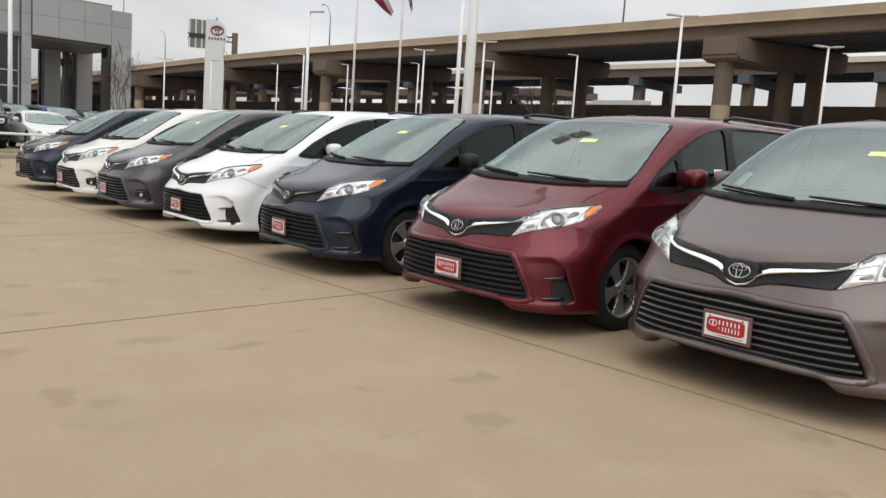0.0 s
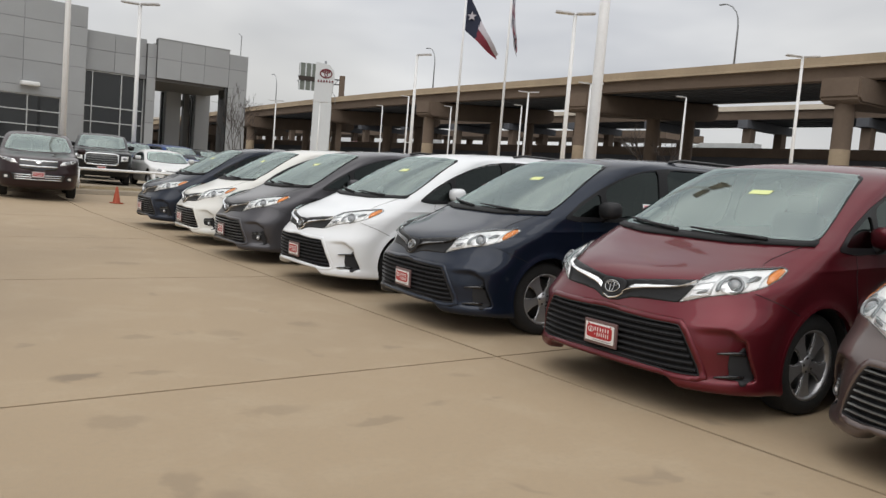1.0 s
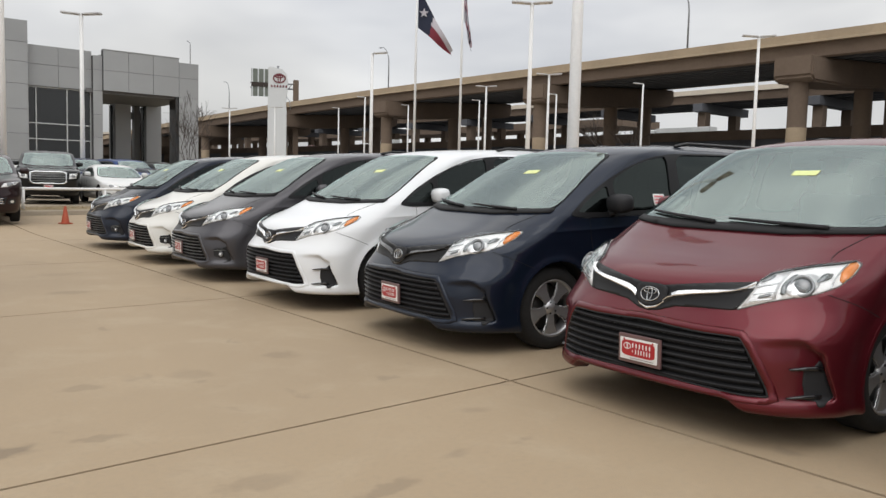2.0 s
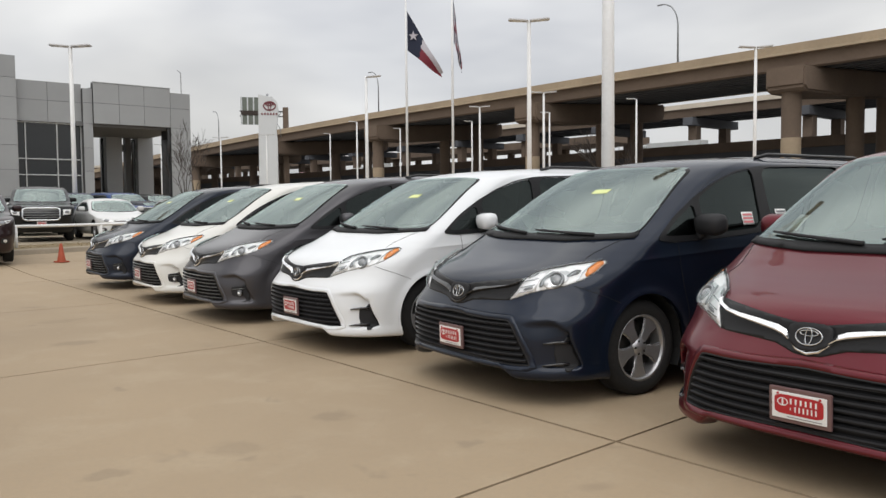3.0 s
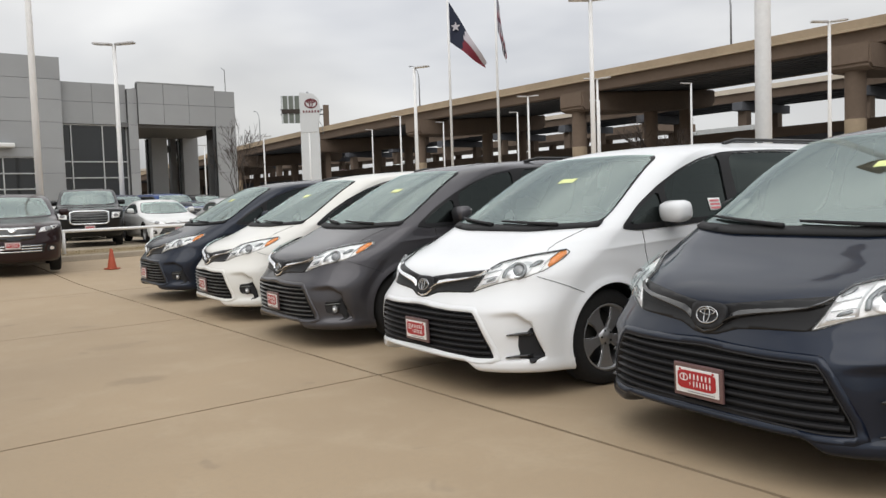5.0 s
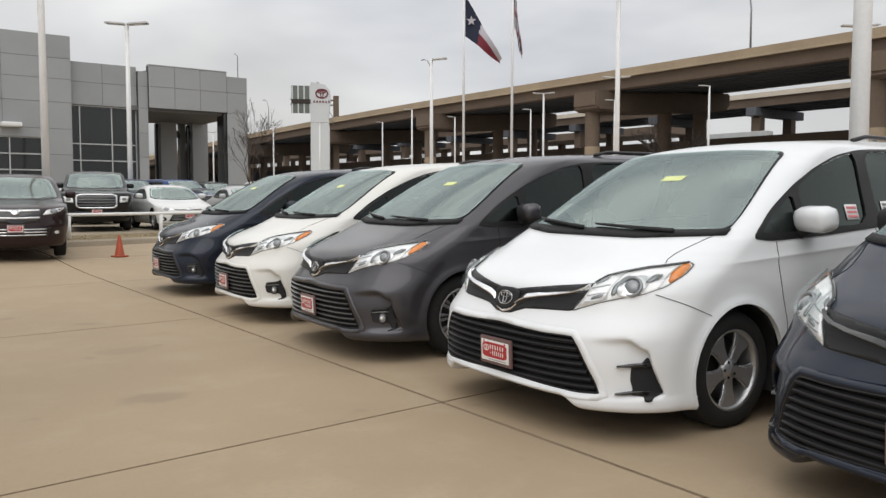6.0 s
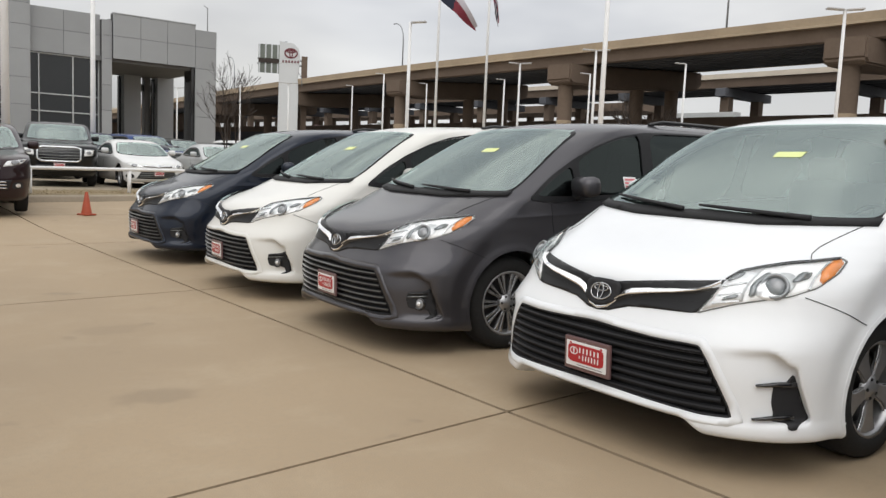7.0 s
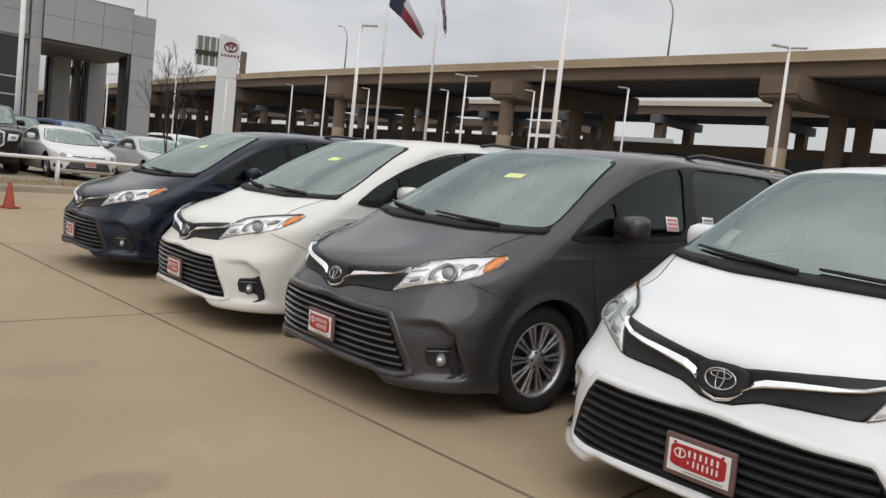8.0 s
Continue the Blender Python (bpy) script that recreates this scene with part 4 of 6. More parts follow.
    # wheels, underside, cabin
    for ax in (FRONT_AXLE, REAR_AXLE):
        for sg in (1, -1):
            wheel(van, (ax, sg * 0.822, HUB), sg, "multi" if trim == "fog" else "five")
    part("underbody", box((-2.5, 0, 0.24), (4.5, 1.15, 0.08), 0.02), M["dark_cavity"], van)
    cab = part("dashboard", prism([(-1.02, 0.92), (-1.08, 1.04), (-1.50, 1.075), (-1.72, 1.0), (-1.77, 0.6), (-1.02, 0.6)], 1.56, Matrix.Translation((0, 0.78, 0)) @ Euler((radians(90), 0, 0)).to_matrix().to_4x4(), 0.02), M["interior_dark"], van)
    part("cabin_floor", box((-3.2, 0, 0.42), (3.4, 1.6, 0.06)), M["interior_dark"], van)
    sw = bmesh.new()
    add_tube(sw, [(0.185 * math.cos(a), 0.185 * math.sin(a), 0) for a in [k * math.tau / 24 for k in range(25)]], 0.016, 6, False)
    add_box(sw, (0, 0, 0), (0.34, 0.045, 0.03))
    bmesh.ops.transform(sw, matrix=Matrix.Translation((-1.90, 0.40, 1.02)) @ Euler((0, radians(65), 0)).to_matrix().to_4x4(), verts=sw.verts)
    smooth_part("steering_wheel", sw, M["interior_dark"], van)
    for x, ys in ((-2.55, (0.40, -0.40)), (-3.45, (0.40, -0.40))):
        for y in ys:
            seat = smooth_part("seat", box((x + 0.1, y, 0.66), (0.55, 0.50, 0.18), 0.06), M["seat_grey"], van)
            smooth_part("backrest", box((x - 0.22, y, 1.0), (0.16, 0.48, 0.66), 0.06, None), M["seat_grey"], seat)
            smooth_part("headrest", box((x - 0.26, y, 1.40), (0.12, 0.27, 0.19), 0.05), M["seat_grey"], seat)
    p, n = S.front(0, 1.56)
    smooth_part("rear_view_mirror", box(p + Vector((-0.10, 0, -0.04)), (0.04, 0.24, 0.07), 0.02), M["interior_dark"], van)
    p, n = S.above(-4.1, 0.0)
    smooth_part("antenna_fin", prism([(0.09, 0), (-0.07, 0), (-0.07, 0.06), (-0.03, 0.065)], 0.03, Matrix.Translation(p + Vector((0, 0.015, -0.005))) @ Euler((radians(90), 0, 0)).to_matrix().to_4x4(), 0.006), M["gloss_black"], van)
    # price papers on the driver's side windows
    pr = S.side(1)
    for x0, z0, hgt, mats in ((-2.15, 1.19, 0.10, ("paper_white", "paper_pink")), (-2.60, 1.21, 0.10, ("paper_white", "print_grey"))):
        pp = smooth_part("window_paper", drape(pr, [(x0, z0), (x0 - 0.14, z0), (x0 - 0.14, z0 + hgt), (x0, z0 + hgt)], 0.004, 0.002, 0.05), M[mats[0]], van, "small printed paper on the side window")
        for k in range(3):
            b = z0 + 0.014 + k * 0.028
            part("paper_bar", drape(pr, [(x0 - 0.012, b), (x0 - 0.126, b), (x0 - 0.126, b + 0.016), (x0 - 0.012, b + 0.016)], 0.006, 0.001, 0.05), M[mats[1]], pp)
    return van


def recoloured(van, swaps, label):
    """Gives a copy its own paint and trim without touching the shared meshes."""
    for o in (van, *van.children_recursive):
        if o.type == "MESH":
            for slot, mat in zip(o.material_slots, o.data.materials):
                if mat and mat.name in swaps:
                    slot.link = "OBJECT"
                    slot.material = swaps[mat.name]
    return tagged(van, label)


for key, col, rough in (("paint", (0.5, 0.5, 0.5), 0.3), ("mirror_paint", (0.5, 0.5, 0.5), 0.3)):
    M[key] = material(key, col, rough)
# grey of the bezel ring and of the shade patches in the headlamps
M["lamp_hollow"] = material("lamp_hollow", (0.30, 0.31, 0.32), 0.3, 0.5, grain=0.2, grain_scale=60)
M["grille_black"] = material("grille_black", (0.011, 0.011, 0.012), 0.38, spec=0.35)
M["rail"] = material("rail", (0.015, 0.015, 0.016), 0.3)
M["wing"] = material("wing", (0.88, 0.89, 0.90), 0.14, 1.0)
M["slat_bright"] = material("slat_bright", (0.34, 0.345, 0.34), 0.28, 0.85)
M["pillar_black"] = material("pillar_black", (0.014, 0.014, 0.015), 0.30, spec=0.22)
M["cowl_black"] = material("cowl_black", (0.016, 0.016, 0.017), 0.62, spec=0.25, grain=0.2, grain_scale=120)
M["frit"] = material("frit", (0.013, 0.013, 0.014), 0.45, spec=0.3)
M["dark_chrome"] = material("dark_chrome", (0.45, 0.46, 0.47), 0.14, 1.0)
M["slat_dim"] = material("slat_dim", (0.05, 0.05, 0.053), 0.3, 0.3)

PAINTS = {
    "taupe": car_paint("taupe_paint", (0.150, 0.119, 0.113)),
    "red": car_paint("red_paint", (0.135, 0.014, 0.022)),
    "navy": car_paint("navy_paint", (0.0078, 0.0138, 0.0290), 0.45),
    "white": car_paint("white_paint", (0.79, 0.805, 0.82), 0.0, 0.05),
    "grey": car_paint("grey_paint", (0.070, 0.067, 0.074)),
    "pearl": car_paint("pearl_paint", (0.74, 0.73, 0.69), 0.0, 0.08),
    "slate": car_paint("slate_paint", (0.0075, 0.0125, 0.026), 0.45),
}
# paint, trim, plate place x, y, heading, wing trim, mirror, label
VANS = [
    ("taupe", "fog", 4.332, 2.10, 176.0, "bright", "body", "taupe-brown metallic minivan with bright grille slats, parked on concrete"),
    ("red", "fin", 4.345, 4.42, 177.0, "bright", "body", "dark red metallic minivan with black lower grille, parked on concrete"),
    ("navy", "fin", 4.525, 7.138, 173.4, "black", "black", "navy blue minivan with black grille wings and black mirrors"),
    ("white", "fin", 4.552, 9.568, 176.4, "bright", "body", "white minivan with black bumper fins and five-spoke wheels"),
    ("grey", "fog", 4.655, 12.21, 174.5, "bright", "body", "charcoal grey minivan with fog lamps and multi-spoke wheels"),
    ("pearl", "fog", 4.826, 14.58, 174.2, "bright", "body", "pearl white minivan with fog lamps, parked in the row"),
    ("slate", "fog", 4.95, 17.36, 175.0, "bright", "body", "dark blue-grey minivan at the far end of the row"),
]


def build_vans():
    masters = {}
    for paint, trim, x, y, yaw, wing, mirror, label in VANS:
        at = pose(x, y, 0.012, 0, 0, yaw)
        if trim not in masters:
            van = masters[trim] = minivan(trim, at)
        else:
            van = copy_thing(masters[trim], at)
        swaps = {"paint": PAINTS[paint], "mirror_paint": M["black_plastic"] if mirror == "black" else PAINTS[paint]}
        if wing == "black":
            swaps["wing"] = M["gloss_black"]
        recoloured(van, swaps, label)


build_vans()


# ---------------------------------------------------------------- ground
def ground_height(x, y):
    """The lot is level along the row and rises gently to the kerb; the far lot lies higher."""
    edge = y - (24.9 + 0.30 * x)
    if edge < -6.0:
        return 0.0
    t = min(1.0, (edge + 6.0) / 6.0)
    return 0.13 * t * t * (3 - 2 * t)


# small stains first; the last two rows are broad, faintly darker areas
STAINS_AND_TONE = [(1.30, 5.84, 0.16, 0.11, 0.7), (1.76, 5.82, 0.16, 0.05, 0.4), (1.28, 4.90, 0.17, 0.14, 0.3), (1.94, 6.90, 0.15, 0.08, 0.35), (3.46, 7.10, 0.16, 0.12, 0.35), (2.13, 4.79, 0.20, 0.10, 0.3),
          (2.57, 4.42, 0.18, 0.07, 0.4), (1.32, 3.97, 0.10, 0.16, 0.35), (2.87, 2.59, 0.14, 0.12, 0.3), (3.02, 11.32, 0.24, 0.16, 0.35), (2.66, 6.87, 0.15, 0.18, 0.25), (3.34, 13.16, 0.3, 0.2, 0.2), (-0.9, 10.6, 3.6, 5.2, 0.30), (1.6, 13.5, 2.6, 3.0, 0.18)]


def concrete():
    m = bpy.data.materials.new("lot_concrete")
    m.use_nodes = True
    n, l = m.node_tree.nodes, m.node_tree.links
    b = n["Principled BSDF"]
    geo = n.new("ShaderNodeNewGeometry")

    def noise(scale, detail, lo, hi, rough=0.55, distort=0.0):
        t = n.new("ShaderNodeTexNoise")
        t.inputs["Scale"].default_value, t.inputs["Detail"].default_value = scale, detail
        t.inputs["Roughness"].default_value, t.inputs["Distortion"].default_value = rough, distort
        l.new(geo.outputs["Position"], t.inputs["Vector"])
        r = n.new("ShaderNodeMapRange")
        r.interpolation_type = "SMOOTHSTEP"
        r.inputs["From Min"].default_value, r.inputs["From Max"].default_value = lo, hi
        l.new(t.outputs["Fac"], r.inputs["Value"])
        return r.outputs["Result"]

    def mix(a, fac, col, amount):
        k = n.new("ShaderNodeMath")
        k.operation = "MULTIPLY"
        k.inputs[1].default_value = amount
        l.new(fac, k.inputs[0])
        x = n.new("ShaderNodeMix")
        x.data_type = "RGBA"
        l.new(k.outputs[0], x.inputs["Factor"])
        l.new(a, x.inputs["A"])
        x.inputs["B"].default_value = (*col, 1)
        return x.outputs["Result"]

    base = n.new("ShaderNodeRGB")
    base.outputs[0].default_value = (0.368, 0.275, 0.175, 1)
    c = mix(base.outputs[0], noise(0.35, 4, 0.35, 0.7), (0.32, 0.24, 0.155), 0.7)
    c = mix(c, noise(1.6, 5, 0.45, 0.75, 0.6, 0.4), (0.42, 0.332, 0.226), 0.5)
    c = mix(c, noise(2.1, 3, 0.66, 0.74, 0.45, 0.6), (0.20, 0.155, 0.11), 0.45)
    c = mix(c, noise(0.9, 2, 0.69, 0.76, 0.4, 0.8), (0.17, 0.13, 0.095), 0.5)
    c = mix(c, noise(28, 4, 0.40, 0.75), (0.30, 0.24, 0.165), 0.35)
    c = mix(c, noise(160, 2, 0.45, 0.75), (0.26, 0.21, 0.15), 0.3)
    # old damp patches, oil marks and two broad darker areas: centre, half sizes, strength
    wob = n.new("ShaderNodeTexNoise")
    wob.inputs["Scale"].default_value, wob.inputs["Detail"].default_value = 7.0, 4
    l.new(geo.outputs["Position"], wob.inputs["Vector"])
    wv = n.new("ShaderNodeVectorMath")
    wv.operation = "MULTIPLY_ADD"
    l.new(wob.outputs["Color"], wv.inputs[0])
    wv.inputs[1].default_value, wv.inputs[2].default_value = (0.22, 0.22, 0.0), (-0.11, -0.11, 0.0)
    wp = n.new("ShaderNodeVectorMath")
    l.new(geo.outputs["Position"], wp.inputs[0])
    l.new(wv.outputs[0], wp.inputs[1])
    for x, y, rx, ry, k in STAINS_AND_TONE:
        s1 = n.new("ShaderNodeVectorMath")
        s1.operation = "MULTIPLY_ADD"
        l.new(wp.outputs[0], s1.inputs[0])
        s1.inputs[1].default_value, s1.inputs[2].default_value = (1 / rx, 1 / ry, 0), (-x / rx, -y / ry, 0)
        s2 = n.new("ShaderNodeVectorMath")
        s2.operation = "LENGTH"
        l.new(s1.outputs[0], s2.inputs[0])
        s3 = n.new("ShaderNodeMapRange")
        s3.interpolation_type = "SMOOTHSTEP"
        s3.inputs["From Min"].default_value, s3.inputs["From Max"].default_value = 1.15, 0.55
        l.new(s2.outputs["Value"], s3.inputs["Value"])
        c = mix(c, s3.outputs["Result"], (0.15, 0.115, 0.08), 0.85 * k)
    l.new(c, b.inputs["Base Color"])
    b.inputs["Roughness"].default_value = 0.82
    bp = n.new("ShaderNodeBump")
    bp.inputs["Strength"].default_value, bp.inputs["Distance"].default_value = 0.25, 0.004
    l.new(noise(120, 4, 0.3, 0.7), bp.inputs["Height"])
    l.new(bp.outputs["Normal"], b.inputs["Normal"])
    return m


M["concrete"] = concrete()
M["road_grey"] = material("road_grey", (0.20, 0.19, 0.175), 0.9, grain=0.2, grain_scale=2, stain=0.35, stain_scale=0.05)
M["joint"] = material("joint", (0.032, 0.026, 0.02), 0.95, grain=0.5, grain_scale=60, stain=0.4, stain_scale=3, stain_color=(0.10, 0.08, 0.055))
SEAM_X, SEAM_Y, SLAB_W, SLAB_L = 4.375, 5.515, 9.0, 4.56
# the two sets of joints are not quite square to each other
SEAM_SKEW = Matrix(((1, 0.029, 0, 0), (0.052, 1, 0, 0), (0, 0, 1, 0), (0, 0, 0, 1)))
SEAM_TURN = Matrix.Translation((SEAM_X, SEAM_Y, 0)) @ SEAM_SKEW @ Matrix.Translation((-SEAM_X, -SEAM_Y, 0))


def build_ground():
    bm = bmesh.new()
    lo, hi = -3000, 3000
    xs = [lo, -200, -60, -30] + [v for v in range(-20, 41, 4)] + [60, 120, 300, hi]
    ys = [lo, -200, -60, -20] + [v for v in range(-12, 41, 2)] + [60, 120, 300, hi]
    grid = [[bm.verts.new((x, y, ground_height(x, y) - 0.02)) for x in xs] for y in ys]
    for j in range(len(ys) - 1):
        for i in range(len(xs) - 1):
            f = bm.faces.new((grid[j][i], grid[j][i + 1], grid[j + 1][i + 1], grid[j + 1][i]))
            f.material_index = 1 if xs[i] >= 60 or ys[j] >= 60 or xs[i] < -80 or ys[j] < -80 else 0
    me = mesh_object("ground", bm, M["joint"])
    me.data.materials.append(M["road_grey"])
    g = tagged(me, "tan concrete parking lot with dark joints", "ground", kind="structure")
    return g


def build_slabs(ground):
    """Concrete slabs with sawn joints between them."""
    gap = 0.022
    for i in range(-2, 3):
        for j in range(-3, 6):
            x0, x1 = SEAM_X + i * SLAB_W + gap * 0.62, SEAM_X + (i + 1) * SLAB_W - gap * 0.62
            y0, y1 = SEAM_Y + j * SLAB_L + gap / 2, SEAM_Y + (j + 1) * SLAB_L - gap / 2
            bm = bmesh.new()
            nx, ny = 5, 5
            vs = []
            for b in range(ny + 1):
                row = []
                for a in range(nx + 1):
                    q = SEAM_TURN @ Vector((x0 + (x1 - x0) * a / nx, y0 + (y1 - y0) * b / ny, 0))
                    row.append(bm.verts.new((q.x, q.y, ground_height(q.x, q.y))))
                vs.append(row)
            for b in range(ny):
                for a in range(nx):
                    bm.faces.new((vs[b][a], vs[b][a + 1], vs[b + 1][a + 1], vs[b + 1][a]))
            rim = [e for e in bm.edges if e.is_boundary]
            r = bmesh.ops.extrude_edge_only(bm, edges=rim)
            bmesh.ops.translate(bm, vec=(0, 0, -0.05), verts=[v for v in r["geom"] if isinstance(v, bmesh.types.BMVert)])
            bmesh.ops.recalc_face_normals(bm, faces=bm.faces)
            part("slab", bm, M["concrete"], ground)
    # the lot goes on beyond the nearest slabs
    for nm, x0, x1, y0, y1 in (("far_slab", -80, SEAM_X - 2 * SLAB_W, -80, 22), ("far_slab", SEAM_X + 3 * SLAB_W, 62, -80, 40), ("far_slab", SEAM_X - 2 * SLAB_W, SEAM_X + 3 * SLAB_W, -80, SEAM_Y - 3 * SLAB_L)):
        part(nm, box(((x0 + x1) / 2, (y0 + y1) / 2, -0.03), (x1 - x0, y1 - y0, 0.06)), M["concrete"], ground)


GROUND = build_ground()


def kerb_line(x, off=0.0):
    """The kerb runs slantwise past the end of the row."""
    return 25.0 + 0.30 * x + off


def sheet(name, x0, x1, off0, off1, z0, z1, mat, label, category, nx=40, ny=4, rough=0.0):
    bm = bmesh.new()
    vs = []
    for j in range(ny + 1):
        row = []
        for i in range(nx + 1):
            x = x0 + (x1 - x0) * i / nx
            o = off0 + (off1 - off0) * j / ny
            z = z0 + (z1 - z0) * j / ny + rough * noise.noise(Vector((x * 0.8, o * 1.3, 0.3)))
            row.append(bm.verts.new((x, kerb_line(x, o), z)))
        vs.append(row)
    for j in range(ny):
        for i in range(nx):
            bm.faces.new((vs[j][i], vs[j][i + 1], vs[j + 1][i + 1], vs[j + 1][i]))
    return tagged(mesh_object(name, bm, mat, True), label, category, kind="structure")


def build_far_lot():
    # kerb as a real step
    bm = bmesh.new()
    prof = [(0.0, 0.06), (0.03, 0.25), (0.06, 0.28), (0.18, 0.285), (0.18, 0.0)]
    xs = [-30 + 2.5 * i for i in range(33)]
    rows = [[bm.verts.new((x, kerb_line(x, o), z)) for o, z in prof] for x in xs]
    for r0, r1 in zip(rows, rows[1:]):
        for k in range(len(prof) - 1):
            bm.faces.new((r0[k], r1[k], r1[k + 1], r0[k + 1]))
    tagged(mesh_object("kerb", bm, M["kerb"]), "weathered concrete kerb along the grass strip", "kerb", kind="structure")
    sheet("grass_strip", -30, 50, 0.17, 2.2, 0.27, 0.31, M["dry_grass"], "strip of dry winter grass beside the kerb", "grass", 160, 10, 0.05)
    sheet("upper_lot", -60, 75, 2.15, 90.0, 0.30, 0.33, M["upper_lot"], "grey-tan concrete of the raised second lot", "pavement", 40, 30)
    # tufts of dry grass
    rng = random.Random(5)
    bm = bmesh.new()
    for _ in range(2600):
        x = rng.uniform(-2, 16)
        o = rng.uniform(0.22, 2.1)
        base = Vector((x, kerb_line(x, o), 0.27 + 0.04 * (o - 0.17) / 2.03))
        h = rng.uniform(0.015, 0.05)
        a = rng.uniform(0, math.tau)
        d = Vector((math.cos(a), math.sin(a), 0))
        tip = base + Vector((rng.uniform(-0.06, 0.06), rng.uniform(-0.06, 0.06), h))
        v = [bm.verts.new(base + d * 0.012), bm.verts.new(base - d * 0.012), bm.verts.new(tip)]
        bm.faces.new(v)
    tagged(mesh_object("grass_tufts", bm, M["dry_grass"]), "short dry grass blades on the strip", "grass", kind="stuff")


M["upper_lot"] = material("upper_lot", (0.34, 0.28, 0.20), 0.85, grain=0.25, grain_scale=20, stain=0.4, stain_scale=0.6, bump=0.2)
build_far_lot()


# ---------------------------------------------------------------- pipe rail, cones
def build_pipe_rail():
    r = thing("pipe_rail", "white painted steel pipe rail on short posts in grass", "railing")
    pts = []
    x = 3.4
    posts = [(6.02 + 2.55 * k) for k in range(-9, 5)]
    line = [(px, kerb_line(px, 1.0)) for px in posts]
    smooth_part("rail", tube([(a, b, 0.89) for a, b in line], 0.045, 10), M["pole_white"], r)
    for a, b in line:
        smooth_part("post", tube([(a, b, 0.2), (a, b, 0.87)], 0.05, 10), M["pole_white"], r)


build_pipe_rail()


def traffic_cone(x, y, label):
    c = thing("traffic_cone", label, "traffic cone", "traffic cones", pose(x, y, ground_height(x, y), 0, 0, 20))
    part("base", box((0, 0, 0.018), (0.26, 0.26, 0.036), 0.012), M["cone_orange"], c)
    smooth_part("cone", lathe([(0.105, 0.03), (0.098, 0.05), (0.028, 0.455), (0.022, 0.465), (0.0, 0.465)], 24), M["cone_orange"], c)


traffic_cone(6.15, 23.75, "faded orange traffic cone on the concrete")


# ---------------------------------------------------------------- light poles
def light_pole(x, y, h, heads, label, r=0.10, z0=0.0, turn=0.0, mat="pole_white", lean=(0.0, 0.0), big=1.0, wide=(1.0, 1.0)):
    """A tapered steel pole with one or two flat lamp heads. heads: directions in degrees about z."""
    p = thing("light_pole", label, "light pole", "parking lot light poles", pose(x, y, z0, lean[0], lean[1], turn))
    smooth_part("pole", tube([(0, 0, 0), (0, 0, h * 0.5), (0, 0, h)], [r, r * 0.86, r * 0.7], 12), M[mat], p)
    part("footing", lathe([(0, 0.75), (0.26, 0.75), (0.28, 0.72), (0.28, 0.0)], 20), M["kerb"], p)
    part("base_plate", box((0, 0, 0.765), (0.36, 0.36, 0.03), 0.008), M[mat], p)
    for a in heads:
        m = Matrix.Translation((0, 0, h - 0.05)) @ Matrix.Rotation(radians(a), 4, "Z") @ Matrix.Diagonal((big * wide[0], big * wide[1], 1, 1))
        hd = part("lamp_head", prism([(0.04, -0.12), (0.16, -0.21), (0.92, -0.25), (1.0, -0.18), (1.0, 0.18), (0.92, 0.25), (0.16, 0.21), (0.04, 0.12)], 0.075, m @ Euler((0, radians(-4), 0)).to_matrix().to_4x4(), 0.012), M["lamp_head"], p, "flat grey lamp head")
        part("arm", box((0.10, 0, 0.035), (0.24, 0.08, 0.06), 0.01, m), M[mat], hd)
        part("lamp_glass", box((0.58, 0, -0.004), (0.42, 0.26, 0.012), 0.003, m @ Euler((0, radians(-4), 0)).to_matrix().to_4x4()), M["lamp_white"], hd)
    return p


VIEW = -45
TALL = "tall white steel parking lot light pole with flat lamp heads"
for x, y, h, heads, r in (
    (29.3, 30.1, 10.3, (VIEW, VIEW + 180), 0.13),
    (46.9, 28.05, 10.8, (VIEW, VIEW + 180), 0.12),
    (47.3, 45.8, 10.1, (VIEW, VIEW + 180), 0.12),
    (52.7, 59.0, 10.7, (VIEW, VIEW + 180), 0.12),
    (31.6, 47.3, 10.0, (VIEW,), 0.13),
    (56.4, 85.2, 11.75, (VIEW + 180,), 0.12),
    (66.8, 107.9, 12.5, (VIEW + 180,), 0.12),
    (68.7, 92.7, 12.2, (VIEW + 180,), 0.12),
    (67.9, 76.9, 11.8, (VIEW + 180,), 0.12),
    (65.5, 61.8, 11.3, (VIEW + 180,), 0.12),
    (67.2, 51.75, 11.8, (VIEW + 180,), 0.12),
    (58.4, 23.3, 10.2, (VIEW + 180, VIEW), 0.11),
    (12.6, 45.7, 9.5, (VIEW + 10, VIEW + 190), 0.13),
    (42.8, 113.4, 10.2, (VIEW, VIEW + 180), 0.11),
    (44.8, 98.6, 10.2, (VIEW, VIEW + 180), 0.11),
    (47.7, 92.0, 10.2, (VIEW, VIEW + 180), 0.11),
):
    light_pole(x, y, h, heads, TALL, r)
light_pole(10.15, 10.15, 7.0, (VIEW, VIEW + 180), "thick white steel light pole standing behind the minivans", 0.105, big=1.15, wide=(0.45, 1.45))
light_pole(5.45, 27.4, 10.5, (90, 270), "thick white steel pole beside the pipe rail", 0.095, 0.3)


